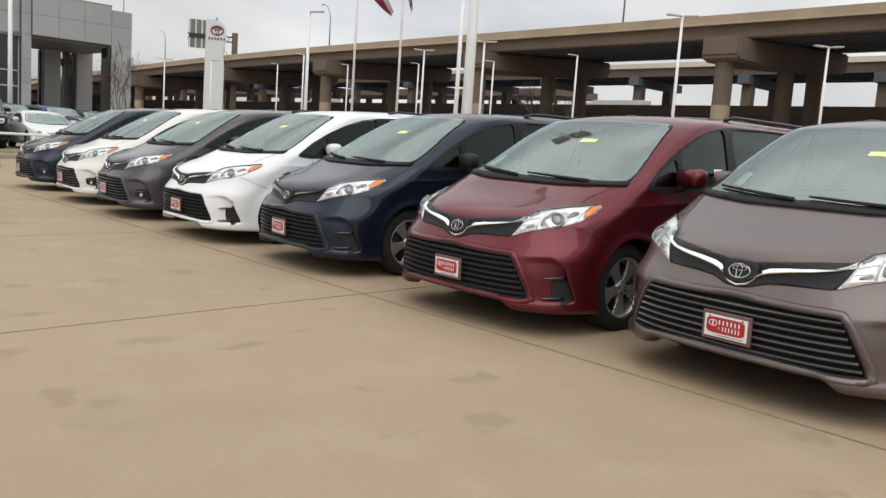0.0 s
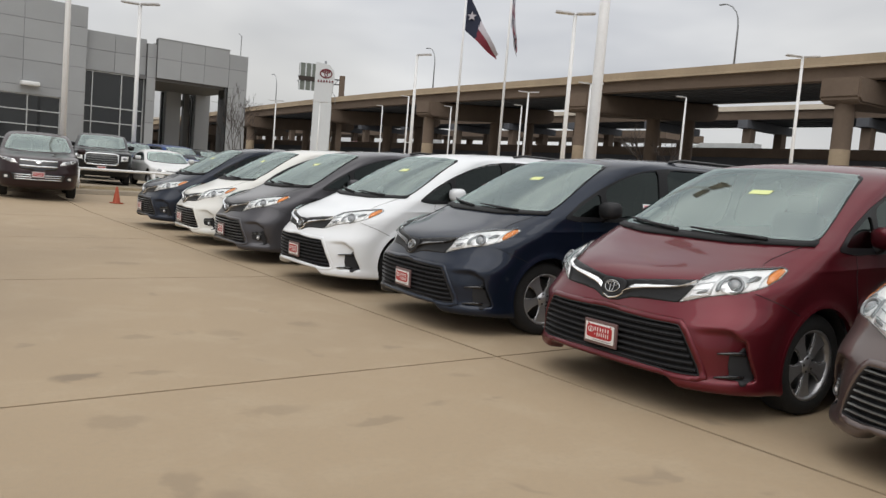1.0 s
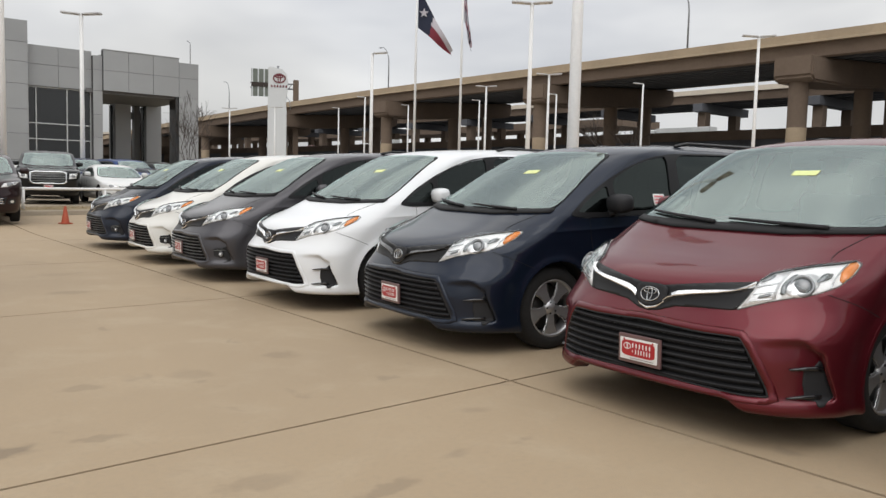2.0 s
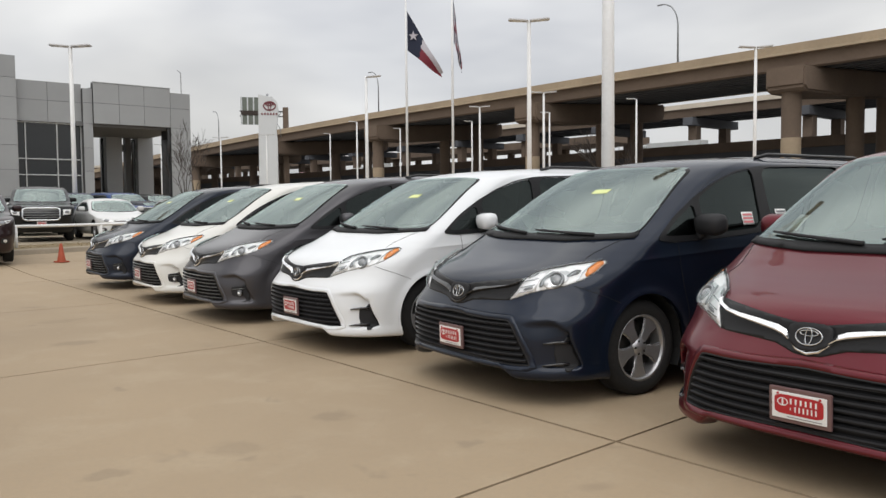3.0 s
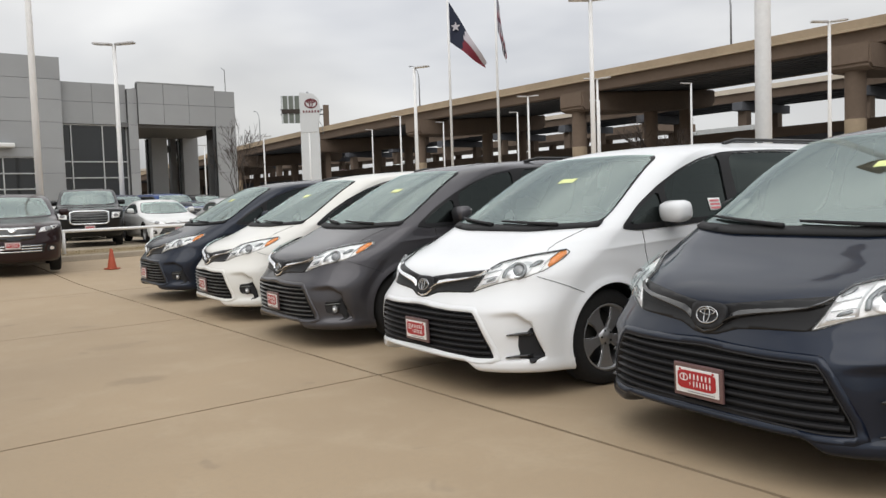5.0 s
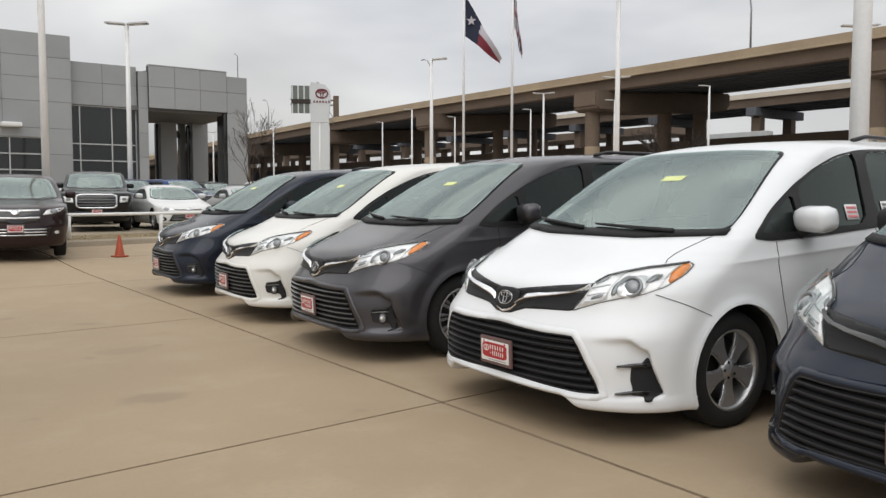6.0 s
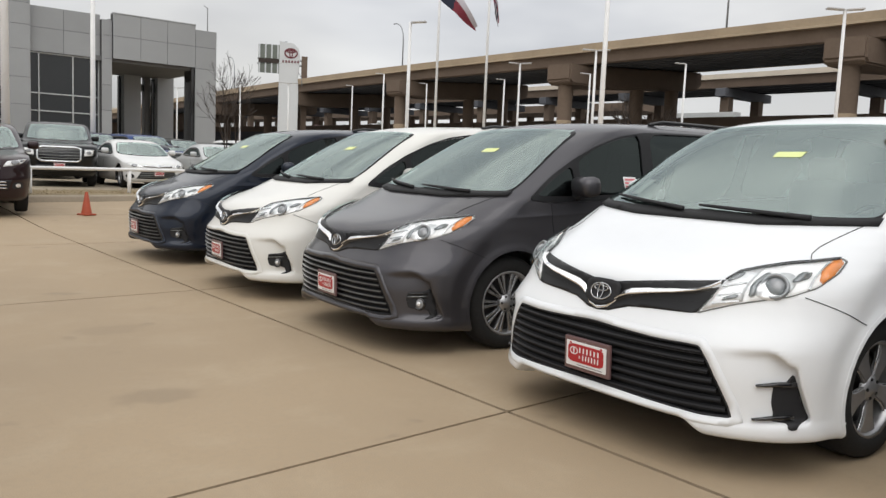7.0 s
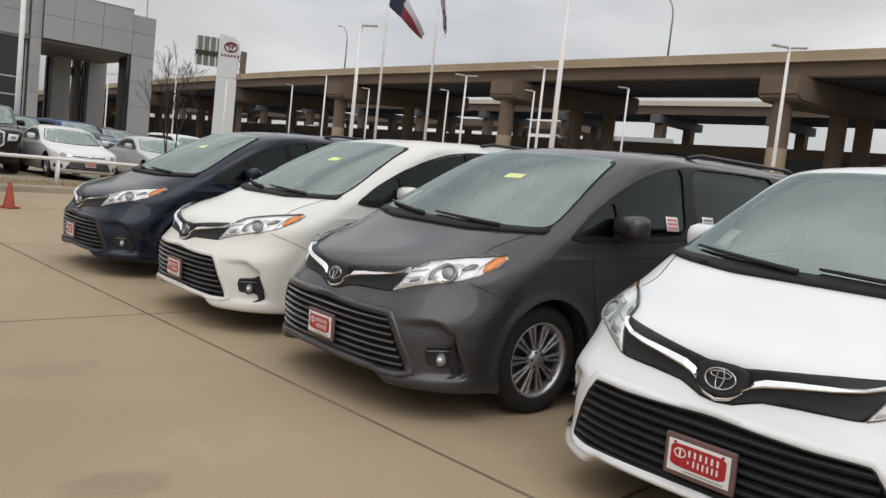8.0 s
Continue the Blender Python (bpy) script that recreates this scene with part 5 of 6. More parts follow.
# ---------------------------------------------------------------- flags
def cloth(poly_uv, mats, place):
    """A hanging flag as a waving sheet; place maps (u, v) of the flag to a point, mats picks a material."""
    bm = bmesh.new()
    nu, nv = poly_uv
    vs = [[bm.verts.new(place(i / nu, j / nv)) for i in range(nu + 1)] for j in range(nv + 1)]
    for j in range(nv):
        for i in range(nu):
            f = bm.faces.new((vs[j][i], vs[j][i + 1], vs[j + 1][i + 1], vs[j + 1][i]))
            f.material_index = mats((i + 0.5) / nu, (j + 0.5) / nv)
            f.smooth = True
    return bm


def flag_pole(x, y, h, top, label, drop, fly, kind):
    p = thing("flag_pole", label, "flag pole", "flag poles", pose(x, y, 0))
    smooth_part("pole", tube([(0, 0, 0), (0, 0, h * 0.6), (0, 0, h)], [0.17, 0.14, 0.10], 12), M["pole_white"], p)
    smooth_part("finial", lathe([(0, h + 0.28), (0.10, h + 0.22), (0.14, h + 0.14), (0.10, h + 0.06), (0, h)], 16), M["satin_silver"], p)
    right = Vector((0.72, -0.69, 0))
    deep = Vector((0.69, 0.72, 0))
    hoist = 4.7

    def place(u, v):
        """The cloth hangs slantwise from its hoist and narrows in folds towards the fly."""
        spread = hoist * (1 - u) + 0.55 * u
        z = top - drop * u - v * spread
        wave = 0.45 * math.sin(6.5 * u + 2.2 * v) * (0.3 + u) * 0.8
        return right * (0.16 + fly * u * (1 - 0.06 * v) + 0.10 * math.sin(9 * u + 5 * v) * u) + deep * wave + Vector((0, 0, z))

    if kind == "lone":
        pick = lambda u, v: 0 if u + 0.12 * v < 0.46 else (1 if v < 0.5 else 2)
    else:
        pick = lambda u, v: (0, 1, 0, 1, 2)[(int(u * 10) + 2 * int(v * 4)) % 5]
    bm = cloth((30, 26), pick, place)
    f = part("flag", bm, M["flag_navy"], p, "limp hanging flag in navy, white and red")
    f.data.materials.append(M["flag_white"])
    f.data.materials.append(M["flag_red"])
    if kind == "lone":
        star = []
        c = place(0.18, 0.42)
        for k in range(10):
            rad = (0.62 if k % 2 == 0 else 0.25)
            a = math.pi / 2 + k * math.tau / 10
            star.append((rad * math.cos(a), rad * math.sin(a)))
        m = Matrix((right, Vector((0, 0, 1)), -deep)).transposed().to_4x4()
        m.translation = c - deep * 0.25
        part("star", prism(star, 0.02, m), M["flag_white"], f)
    return p


flag_pole(61.0, 81.1, 28.0, 25.0, "white flag pole with a limp navy, white and red flag", 7.4, 4.3, "lone")
flag_pole(62.2, 73.9, 28.5, 25.3, "white flag pole with a limp striped flag", 8.0, 0.95, "striped")


# ---------------------------------------------------------------- overpass
def along_y(name, prof, y0, y1, mat, parent, rise=None, n=40):
    """A profile in (x, z) run along y; rise(y) lifts it."""
    bm = bmesh.new()
    rows = []
    for i in range(n + 1):
        y = y0 + (y1 - y0) * i / n
        dz = rise(y) if rise else 0
        dx = bend(y)
        rows.append([bm.verts.new((x + dx, y, z + dz)) for x, z in prof])
    k = len(prof)
    for a, b in zip(rows, rows[1:]):
        for j in range(k):
            bm.faces.new((a[j], a[(j + 1) % k], b[(j + 1) % k], b[j]))
    bm.faces.new(rows[0][::-1])
    bm.faces.new(rows[-1])
    bmesh.ops.recalc_face_normals(bm, faces=bm.faces)
    return part(name, bm, mat, parent)


def bend(y):
    """The viaduct curves gently away to the far end."""
    return -0.0 if y < 120 else -0.00035 * (y - 120) ** 2


def drop_far(y):
    return 0.0 if y < 110 else -0.00022 * (y - 110) ** 2


def build_overpass():
    o = thing("highway_overpass", "tan and brown concrete highway overpass on heavy piers", "overpass")
    Y0, Y1 = -120, 420
    along_y("parapet", [(82.6, 17.85), (82.95, 17.85), (83.05, 16.75), (82.3, 16.75), (82.35, 16.95), (82.5, 17.0)], Y0, Y1, M["bridge_tan"], o, drop_far)
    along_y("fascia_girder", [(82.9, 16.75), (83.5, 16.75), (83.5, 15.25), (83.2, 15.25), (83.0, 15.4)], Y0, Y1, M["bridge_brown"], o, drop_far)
    # deck and girders: shaded underside painted with the darker concrete
    along_y("deck", [(83.2, 16.9), (110.0, 18.9), (110.0, 18.45), (83.2, 16.45)], Y0, Y1, M["shaded_concrete"], o, drop_far)
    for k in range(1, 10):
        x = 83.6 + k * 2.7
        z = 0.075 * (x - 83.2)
        along_y("girder", [(x - 0.3, 16.45 + z), (x + 0.3, 16.45 + z), (x + 0.35, 15.2 + z), (x - 0.35, 15.2 + z)], Y0, Y1, M["shaded_concrete"], o, drop_far, 24)
    along_y("far_parapet", [(109.8, 19.9), (110.2, 19.9), (110.2, 17.2), (109.8, 17.2)], Y0, Y1, M["bridge_tan"], o, drop_far)
    for k in range(-4, 11):
        y = 43.3 + 36.6 * k
        dz, dx = drop_far(y), bend(y)
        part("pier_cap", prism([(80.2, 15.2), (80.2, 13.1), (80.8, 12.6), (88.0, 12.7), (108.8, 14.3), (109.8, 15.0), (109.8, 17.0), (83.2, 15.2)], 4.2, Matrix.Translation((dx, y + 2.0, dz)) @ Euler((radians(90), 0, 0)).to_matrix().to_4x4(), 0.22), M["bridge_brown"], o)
        for x in (81.9, 97.0, 105.4):
            top = 12.7 + 0.075 * max(0, x - 87) + dz
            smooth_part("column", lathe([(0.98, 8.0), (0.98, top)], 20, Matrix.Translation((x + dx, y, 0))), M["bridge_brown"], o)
            # only front columns get the tan foot; brown stands for shade farther back
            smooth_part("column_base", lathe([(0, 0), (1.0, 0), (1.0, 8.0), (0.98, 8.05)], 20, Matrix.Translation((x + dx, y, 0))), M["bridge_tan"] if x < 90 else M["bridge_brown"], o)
    # street lamps on the parapet
    for y in (58.0, 118.6, 181.0, 243.0, -4.0):
        z = 17.8 + drop_far(y)
        x = 83.6 + bend(y)
        pts = [(x, y, z - 0.5), (x, y, z + 4.6), (x, y + 0.12, z + 5.5), (x, y + 0.45, z + 6.3), (x, y + 1.0, z + 6.95), (x, y + 1.7, z + 7.3), (x, y + 2.2, z + 7.4)]
        smooth_part("street_lamp_mast", tube(pts, [0.12, 0.10, 0.09, 0.08, 0.08, 0.07, 0.07], 8), M["pole_grey"], o)
        part("street_lamp_head", box((x, y + 2.5, z + 7.38), (0.28, 0.7, 0.14), 0.05), M["pole_grey"], o)


build_overpass()


def build_back_roads():
    # embanked road behind the overpass
    r = thing("embanked_road", "lower highway behind the overpass on a concrete wall", "road")
    along_y("retaining_wall", [(111, 0), (111.5, 0), (111.5, 9.0), (111, 9.0)], -150, 430, M["shaded_concrete"], r)
    along_y("road_deck", [(111.2, 9.4), (150, 9.6), (150, 9.0), (111.2, 8.9)], -150, 430, M["asphalt"], r)
    along_y("barrier", [(110.7, 10.45), (111.0, 10.45), (111.2, 9.0), (110.5, 9.0)], -150, 430, M["bridge_brown"], r)
    # second, higher viaduct
    v = thing("second_viaduct", "second tan concrete viaduct farther back", "overpass")
    y0, y1 = -150, 420
    # parapet painted lighter so that it looks lit
    along_y("parapet", [(140, 20.95), (140.4, 20.95), (140.6, 20.0), (139.7, 20.0)], y0, y1, M["lit_concrete"], v)
    along_y("fascia_girder", [(140.2, 20.0), (140.8, 20.0), (140.8, 18.4), (140.4, 18.4)], y0, y1, M["bridge_brown"], v)
    # underside painted darker here as well, in place of shade
    along_y("deck", [(140.5, 20.2), (156, 20.2), (156, 19.9), (140.5, 19.9)], y0, y1, M["shaded_concrete"], v)
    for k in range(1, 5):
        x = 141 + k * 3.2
        along_y("girder", [(x - 0.3, 19.9), (x + 0.3, 19.9), (x + 0.3, 18.3), (x - 0.3, 18.3)], y0, y1, M["shaded_concrete"], v, None, 4)
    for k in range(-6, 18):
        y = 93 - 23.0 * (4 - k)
        part("pier_cap", box((148 + bend(y), y, 17.5), (17, 2.2, 1.6), 0.1), M["shaded_concrete"], v)
        for x in (142, 153):
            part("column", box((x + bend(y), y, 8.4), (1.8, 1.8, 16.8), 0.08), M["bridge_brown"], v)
    # third, far viaduct on the other side
    w = thing("far_viaduct", "distant viaduct on slim columns", "overpass")
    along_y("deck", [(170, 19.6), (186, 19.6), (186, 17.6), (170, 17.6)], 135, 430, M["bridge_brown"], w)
    for k in range(13):
        y = 140 + 22 * k
        for x in (173, 183):
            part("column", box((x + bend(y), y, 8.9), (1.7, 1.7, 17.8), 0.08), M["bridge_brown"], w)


build_back_roads()


# ---------------------------------------------------------------- dealership building
def clad_wall(parent, x0, x1, z0, z1, y, rows, cols, depth=0.05, backing=0.4):
    """A wall of separate metal panels with open joints, in the plane of y."""
    part("wall", box(((x0 + x1) / 2, y + backing / 2 + 0.02, (z0 + z1) / 2), (x1 - x0 - 0.02, backing, z1 - z0 - 0.02)), M["panel_joint"], parent)
    for i in range(len(cols) - 1):
        for j in range(len(rows) - 1):
            a, b, c, d = max(cols[i], x0), min(cols[i + 1], x1), max(rows[j], z0), min(rows[j + 1], z1)
            if b - a > 0.05 and d - c > 0.05:
                part("panel", box(((a + b) / 2, y, (c + d) / 2), (b - a - 0.02, depth, d - c - 0.02), 0.006), M["panel_grey"], parent)


def glazing(parent, name, x0, x1, z0, z1, y, vx, hz, label):
    w = part(name, box(((x0 + x1) / 2, y + 0.12, (z0 + z1) / 2), (x1 - x0, 0.04, z1 - z0)), M["window_dark"], parent, label)
    for x in [x0, *vx, x1]:
        part("mullion", box((x, y + 0.04, (z0 + z1) / 2), (0.07, 0.12, z1 - z0), 0.008), M["mullion"], w)
    for z in [z0, *hz, z1]:
        part("transom", box(((x0 + x1) / 2, y + 0.045, z), (x1 - x0, 0.11, 0.07), 0.008), M["mullion"], w)
    return w


def build_dealership():
    b = thing("dealership_building", "grey metal-panelled dealership building with a drive-through portal", "building")
    Y = 59.0
    rows = [0.3, 2.2, 3.9, 5.45, 7.05, 8.45, 9.68, 11.1]
    # tall block
    cols = [-30 + 2.93 * k for k in range(16)]
    cols = [c for c in cols if c < 12.3] + [12.98]
    clad_wall(b, -30, 7.0, 4.9, 11.06, Y, rows, cols)
    clad_wall(b, 7.0, 11.55, 4.9, 11.06, Y, rows, [7.0, 9.2, 11.55])
    clad_wall(b, 11.55, 12.98, 0.3, 11.06, Y, rows, [11.55, 12.98])
    glazing(b, "showroom_window", -20, 11.5, 0.35, 4.88, Y + 0.1, [9.55 - 2.1 * k for k in range(14)], [2.0, 2.95, 3.9], "dark showroom glazing with thin mullions")
    part("wall_lamp", box((9.6, Y - 0.35, 5.55), (1.1, 0.6, 0.28), 0.08), M["paper_white"], b)
    # lower wing with the tall window
    clad_wall(b, 12.98, 17.0, 7.02, 9.68, Y + 0.5, rows, [12.98, 14.9, 17.0])
    clad_wall(b, 12.98, 17.0, 0.3, 1.2, Y + 0.5, rows, [12.98, 14.9, 17.0])
    glazing(b, "tall_window", 13.02, 16.95, 1.2, 7.0, Y + 0.6, [13.55, 15.45], [3.62, 4.65], "tall dark window with pale mullions")
    clad_wall(b, 17.0, 17.62, 0.3, 9.4, Y + 0.2, rows, [17.0, 17.62])
    # portal
    clad_wall(b, 17.62, 22.85, 7.08, 9.8, Y, [7.08, 8.45, 9.8], [17.62, 19.3, 21.0, 22.85], 0.05, 0.5)
    clad_wall(b, 22.85, 24.3, 0.3, 9.55, Y, rows, [22.85, 24.3], 0.05, 1.3)
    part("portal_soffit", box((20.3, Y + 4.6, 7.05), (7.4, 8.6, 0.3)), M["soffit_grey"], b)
    part("portal_roof", box((20.9, Y + 4.9, 8.4), (6.6, 8.2, 2.3)), M["panel_grey"], b)
    for x in (21.35, 23.75):
        part("portal_column", box((x, Y + 8.2, 3.6), (1.2, 1.2, 6.8), 0.02), M["panel_grey"], b)
        part("door_frame", box((x - 0.75, Y + 8.2, 3.5), (0.18, 0.3, 6.6)), M["gloss_black"], b)
    part("portal_column", box((18.9, Y + 8.2, 3.6), (1.3, 1.2, 6.8), 0.02), M["panel_grey"], b)
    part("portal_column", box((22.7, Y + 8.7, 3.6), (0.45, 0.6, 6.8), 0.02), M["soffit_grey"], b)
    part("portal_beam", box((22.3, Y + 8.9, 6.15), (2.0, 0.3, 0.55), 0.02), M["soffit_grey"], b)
    part("door_frame", box((22.72, Y + 0.7, 3.6), (0.16, 1.2, 6.9)), M["gloss_black"], b)
    part("return_wall", box((17.25, Y + 4.4, 4.0), (0.4, 7.4, 7.6)), M["panel_grey"], b)
    part("rear_mass", box((-6, Y + 12, 4.6), (46, 22, 9.2)), M["panel_grey"], b)
    part("parapet_cap", box((20.24, Y + 0.2, 9.83), (5.24, 0.5, 0.06)), M["panel_grey"], b)
    smooth_part("roof_mast", tube([(24.0, Y + 0.8, 9.4), (24.0, Y + 0.8, 11.15), (23.75, Y + 0.8, 11.3)], 0.03, 8), M["pole_grey"], b)


build_dealership()


# ---------------------------------------------------------------- totem sign and gantry sign
def build_totem():
    t = thing("totem_sign", "tall white curved dealer totem with a red oval mark", "sign", m=pose(58.1, 111.0, 0, 0, 0, -32))
    out = [(-1.5, 0), (1.3, 0), (1.3, 11.3), (1.18, 12.8), (1.35, 14.2), (1.5, 15.8), (1.3, 17.0), (0.6, 17.7), (-1.4, 18.0)]
    part("body", prism(out, 0.8, Matrix.Translation((0, 0.4, 0)) @ Euler((radians(90), 0, 0)).to_matrix().to_4x4(), 0.06), M["sign_white"], t)
    m = Matrix.Translation((0.22, -0.46, 16.32)) @ Euler((radians(90), 0, 0)).to_matrix().to_4x4()
    flat_panel(t, "mark_ring", oval(0, 0, 0.95, 0.72), M["sign_red"], m, 0, 0.06, holes=[oval(0, 0, 0.76, 0.53)])
    flat_panel(t, "mark_stem", oval(0, 0, 0.26, 0.64), M["sign_red"], m, 0.01, 0.06, holes=[oval(0, 0, 0.13, 0.5)])
    flat_panel(t, "mark_bar", oval(0, 0.25, 0.62, 0.23), M["sign_red"], m, 0.02, 0.06, holes=[oval(0, 0.25, 0.45, 0.09)])
    for k in range(6):
        x = -1.2 + k * 0.42
        flat_panel(t, "lettering_bar", [(x, -1.32), (x + 0.22, -1.32), (x + 0.22, -1.0), (x, -1.0)], M["sign_red"], m, 0, 0.05)
    smooth_part("side_curve", tube([(1.3, -0.42, 13.7), (1.75, -0.42, 13.0), (1.85, -0.42, 11.8)], 0.06, 6), M["pole_grey"], t)


build_totem()


def build_gantry():
    g = thing("highway_gantry_sign", "back of a ribbed highway gantry sign on a truss", "road sign", m=pose(79.6, 155.3, 0, 0, 0, -26))
    part("sign_panel", box((-1.2, 0, 21.3), (5.2, 0.12, 5.6)), M["sign_back"], g)
    for k in range(5):
        part("rib", box((-3.6 + k * 1.2, -0.15, 21.3), (0.28, 0.2, 5.7)), M["sign_white"], g)
    part("panel_band", box((-1.2, -0.28, 20.9), (5.2, 0.06, 0.9)), M["bark"], g)
    for z in (20.3, 21.3):
        smooth_part("truss_chord", tube([(-4, 0.3, z), (5.4, 0.3, z)], 0.16, 6), M["pole_grey"], g)
    for k in range(6):
        smooth_part("truss_web", tube([(-3 + k * 1.35, 0.3, 20.3), (-2.3 + k * 1.35, 0.3, 21.3)], 0.09, 6), M["pole_grey"], g)
    part("gantry_post", box((5.3, 0.3, 11.0), (1.15, 0.9, 22.4), 0.05), M["bridge_brown"], g)
    smooth_part("mast", tube([(1.6, 0, 0), (1.6, 0, 24.9)], 0.25, 8), M["pole_grey"], g)


build_gantry()


# ---------------------------------------------------------------- other parked cars
CAR_KINDS = {
    "suv": dict(levels=[(0.24, -0.10, 0.86, 0.6, 2.3, -4.75), (0.30, -0.03, 0.92, 0.66, 2.4, -4.82), (0.45, 0, 0.95, 0.70, 2.4, -4.88), (0.60, 0, 0.96, 0.70, 2.5, -4.88), (0.75, -0.03, 0.965, 0.70, 2.6, -4.87),
                        (0.88, -0.07, 0.965, 0.66, 2.8, -4.86), (0.98, -0.15, 0.96, 0.60, 3.2, -4.85), (1.04, -0.32, 0.955, 0.54, 3.6, -4.84), (1.08, -0.60, 0.95, 0.50, 4, -4.84), (1.13, -1.02, 0.94, 0.50, 4, -4.83),
                        (1.18, -1.25, 0.92, 0.50, 3.4, -4.80), (1.40, -1.63, 0.86, 0.50, 3.2, -4.70), (1.60, -2.0, 0.79, 0.50, 3, -4.55), (1.68, -2.25, 0.70, 0.55, 2.6, -4.45), (1.72, -2.65, 0.5, 0.6, 2.4, -4.3), (1.735, -3.1, 0.1, 0.1, 2, -3.7)],
                axles=(-0.93, -3.72), R=0.37, track=0.80,
                glass=[(-0.82, 1.19), (-0.4, 1.165), (0.4, 1.165), (0.82, 1.19), (0.68, 1.55), (0.62, 1.60), (0, 1.625), (-0.62, 1.60), (-0.68, 1.55)],
                dlo=[(-1.75, 1.16), (-2.25, 1.50), (-2.55, 1.585), (-3.4, 1.60), (-4.2, 1.56), (-4.5, 1.30), (-4.4, 1.20)], posts=(-2.75, -3.7),
                lamp=[(0.48, 0.86), (0.62, 0.875), (0.80, 0.93), (0.88, 1.0), (0.75, 0.985), (0.55, 0.955)],
                grille=[(-0.46, 0.98), (0.46, 0.98), (0.42, 0.72), (0.0, 0.68), (-0.42, 0.72)], bars=(0.94, 0.80),
                lower=[(-0.62, 0.62), (0.62, 0.62), (0.56, 0.44), (-0.56, 0.44)], lower_bars=(0.585, 0.53, 0.475), plate=0.60, fog=(0.72, 0.52)),
    "big_suv": dict(levels=[(0.30, -0.12, 0.90, 0.5, 2.6, -5.1), (0.45, 0, 1.0, 0.55, 3, -5.17), (0.80, 0, 1.02, 0.52, 3.2, -5.17), (1.05, -0.05, 1.02, 0.48, 3.6, -5.16), (1.14, -0.12, 1.01, 0.45, 4, -5.15), (1.19, -0.40, 1.0, 0.45, 4.5, -5.14),
                            (1.24, -1.1, 0.99, 0.5, 4.5, -5.13), (1.29, -1.42, 0.96, 0.45, 3.6, -5.1), (1.50, -1.72, 0.90, 0.45, 3.4, -5.05), (1.75, -2.07, 0.83, 0.45, 3.2, -4.98), (1.82, -2.3, 0.74, 0.5, 2.8, -4.9), (1.87, -2.8, 0.5, 0.6, 2.4, -4.7), (1.885, -3.2, 0.1, 0.1, 2, -4)],
                    axles=(-0.98, -3.92), R=0.40, track=0.86,
                    glass=[(-0.84, 1.31), (0, 1.29), (0.84, 1.31), (0.74, 1.70), (0.68, 1.745), (0, 1.76), (-0.68, 1.745), (-0.74, 1.70)],
                    dlo=[(-1.9, 1.28), (-2.3, 1.62), (-2.55, 1.73), (-3.5, 1.75), (-4.7, 1.72), (-4.85, 1.32)], posts=(-2.85, -3.85),
                    lamp=[(0.63, 0.86), (0.86, 0.88), (0.90, 1.05), (0.65, 1.05)],
                    grille=[(-0.55, 1.10), (0.55, 1.10), (0.55, 0.76), (0.46, 0.70), (-0.46, 0.70), (-0.55, 0.76)], bars=(1.02, 0.94, 0.86, 0.78), frame=True,
                    lower=[(-0.60, 0.60), (0.60, 0.60), (0.56, 0.46), (-0.56, 0.46)], lower_bars=(0.53,), plate=0.58, fog=(0.76, 0.52)),
    "sedan": dict(levels=[(0.18, -0.12, 0.82, 0.6, 2.3, -4.75), (0.25, -0.03, 0.87, 0.66, 2.3, -4.8), (0.40, 0, 0.90, 0.70, 2.35, -4.84), (0.55, -0.02, 0.91, 0.70, 2.4, -4.85), (0.66, -0.07, 0.91, 0.66, 2.5, -4.85), (0.74, -0.18, 0.905, 0.60, 2.8, -4.84),
                          (0.80, -0.42, 0.90, 0.54, 3.4, -4.82), (0.86, -0.75, 0.895, 0.5, 3.8, -4.78), (0.92, -1.08, 0.88, 0.5, 3.6, -4.6), (0.96, -1.22, 0.86, 0.5, 3.2, -4.35), (1.10, -1.52, 0.81, 0.5, 3, -4.1), (1.30, -1.96, 0.73, 0.5, 2.9, -3.7), (1.38, -2.2, 0.65, 0.5, 2.6, -3.5), (1.43, -2.55, 0.47, 0.5, 2.3, -3.25), (1.445, -2.85, 0.1, 0.1, 2, -3.0)],
                  axles=(-0.93, -3.70), R=0.33, track=0.76,
                  glass=[(-0.78, 0.975), (0, 0.945), (0.78, 0.975), (0.66, 1.25), (0.60, 1.315), (0, 1.345), (-0.60, 1.315), (-0.66, 1.25)],
                  dlo=[(-1.68, 0.955), (-2.25, 1.24), (-2.5, 1.305), (-3.1, 1.31), (-3.5, 1.20), (-3.78, 1.0)], posts=(-2.65,),
                  lamp=[(0.42, 0.60), (0.60, 0.605), (0.78, 0.655), (0.84, 0.715), (0.70, 0.705), (0.48, 0.668)],
                  grille=[(-0.42, 0.665), (0.42, 0.665), (0.40, 0.615), (-0.40, 0.615)], bars=(0.642,),
                  lower=[(-0.44, 0.56), (0.44, 0.56), (0.60, 0.28), (-0.60, 0.28)], lower_bars=(0.50, 0.44, 0.38, 0.33), plate=0.44, fog=(0.74, 0.35)),
}


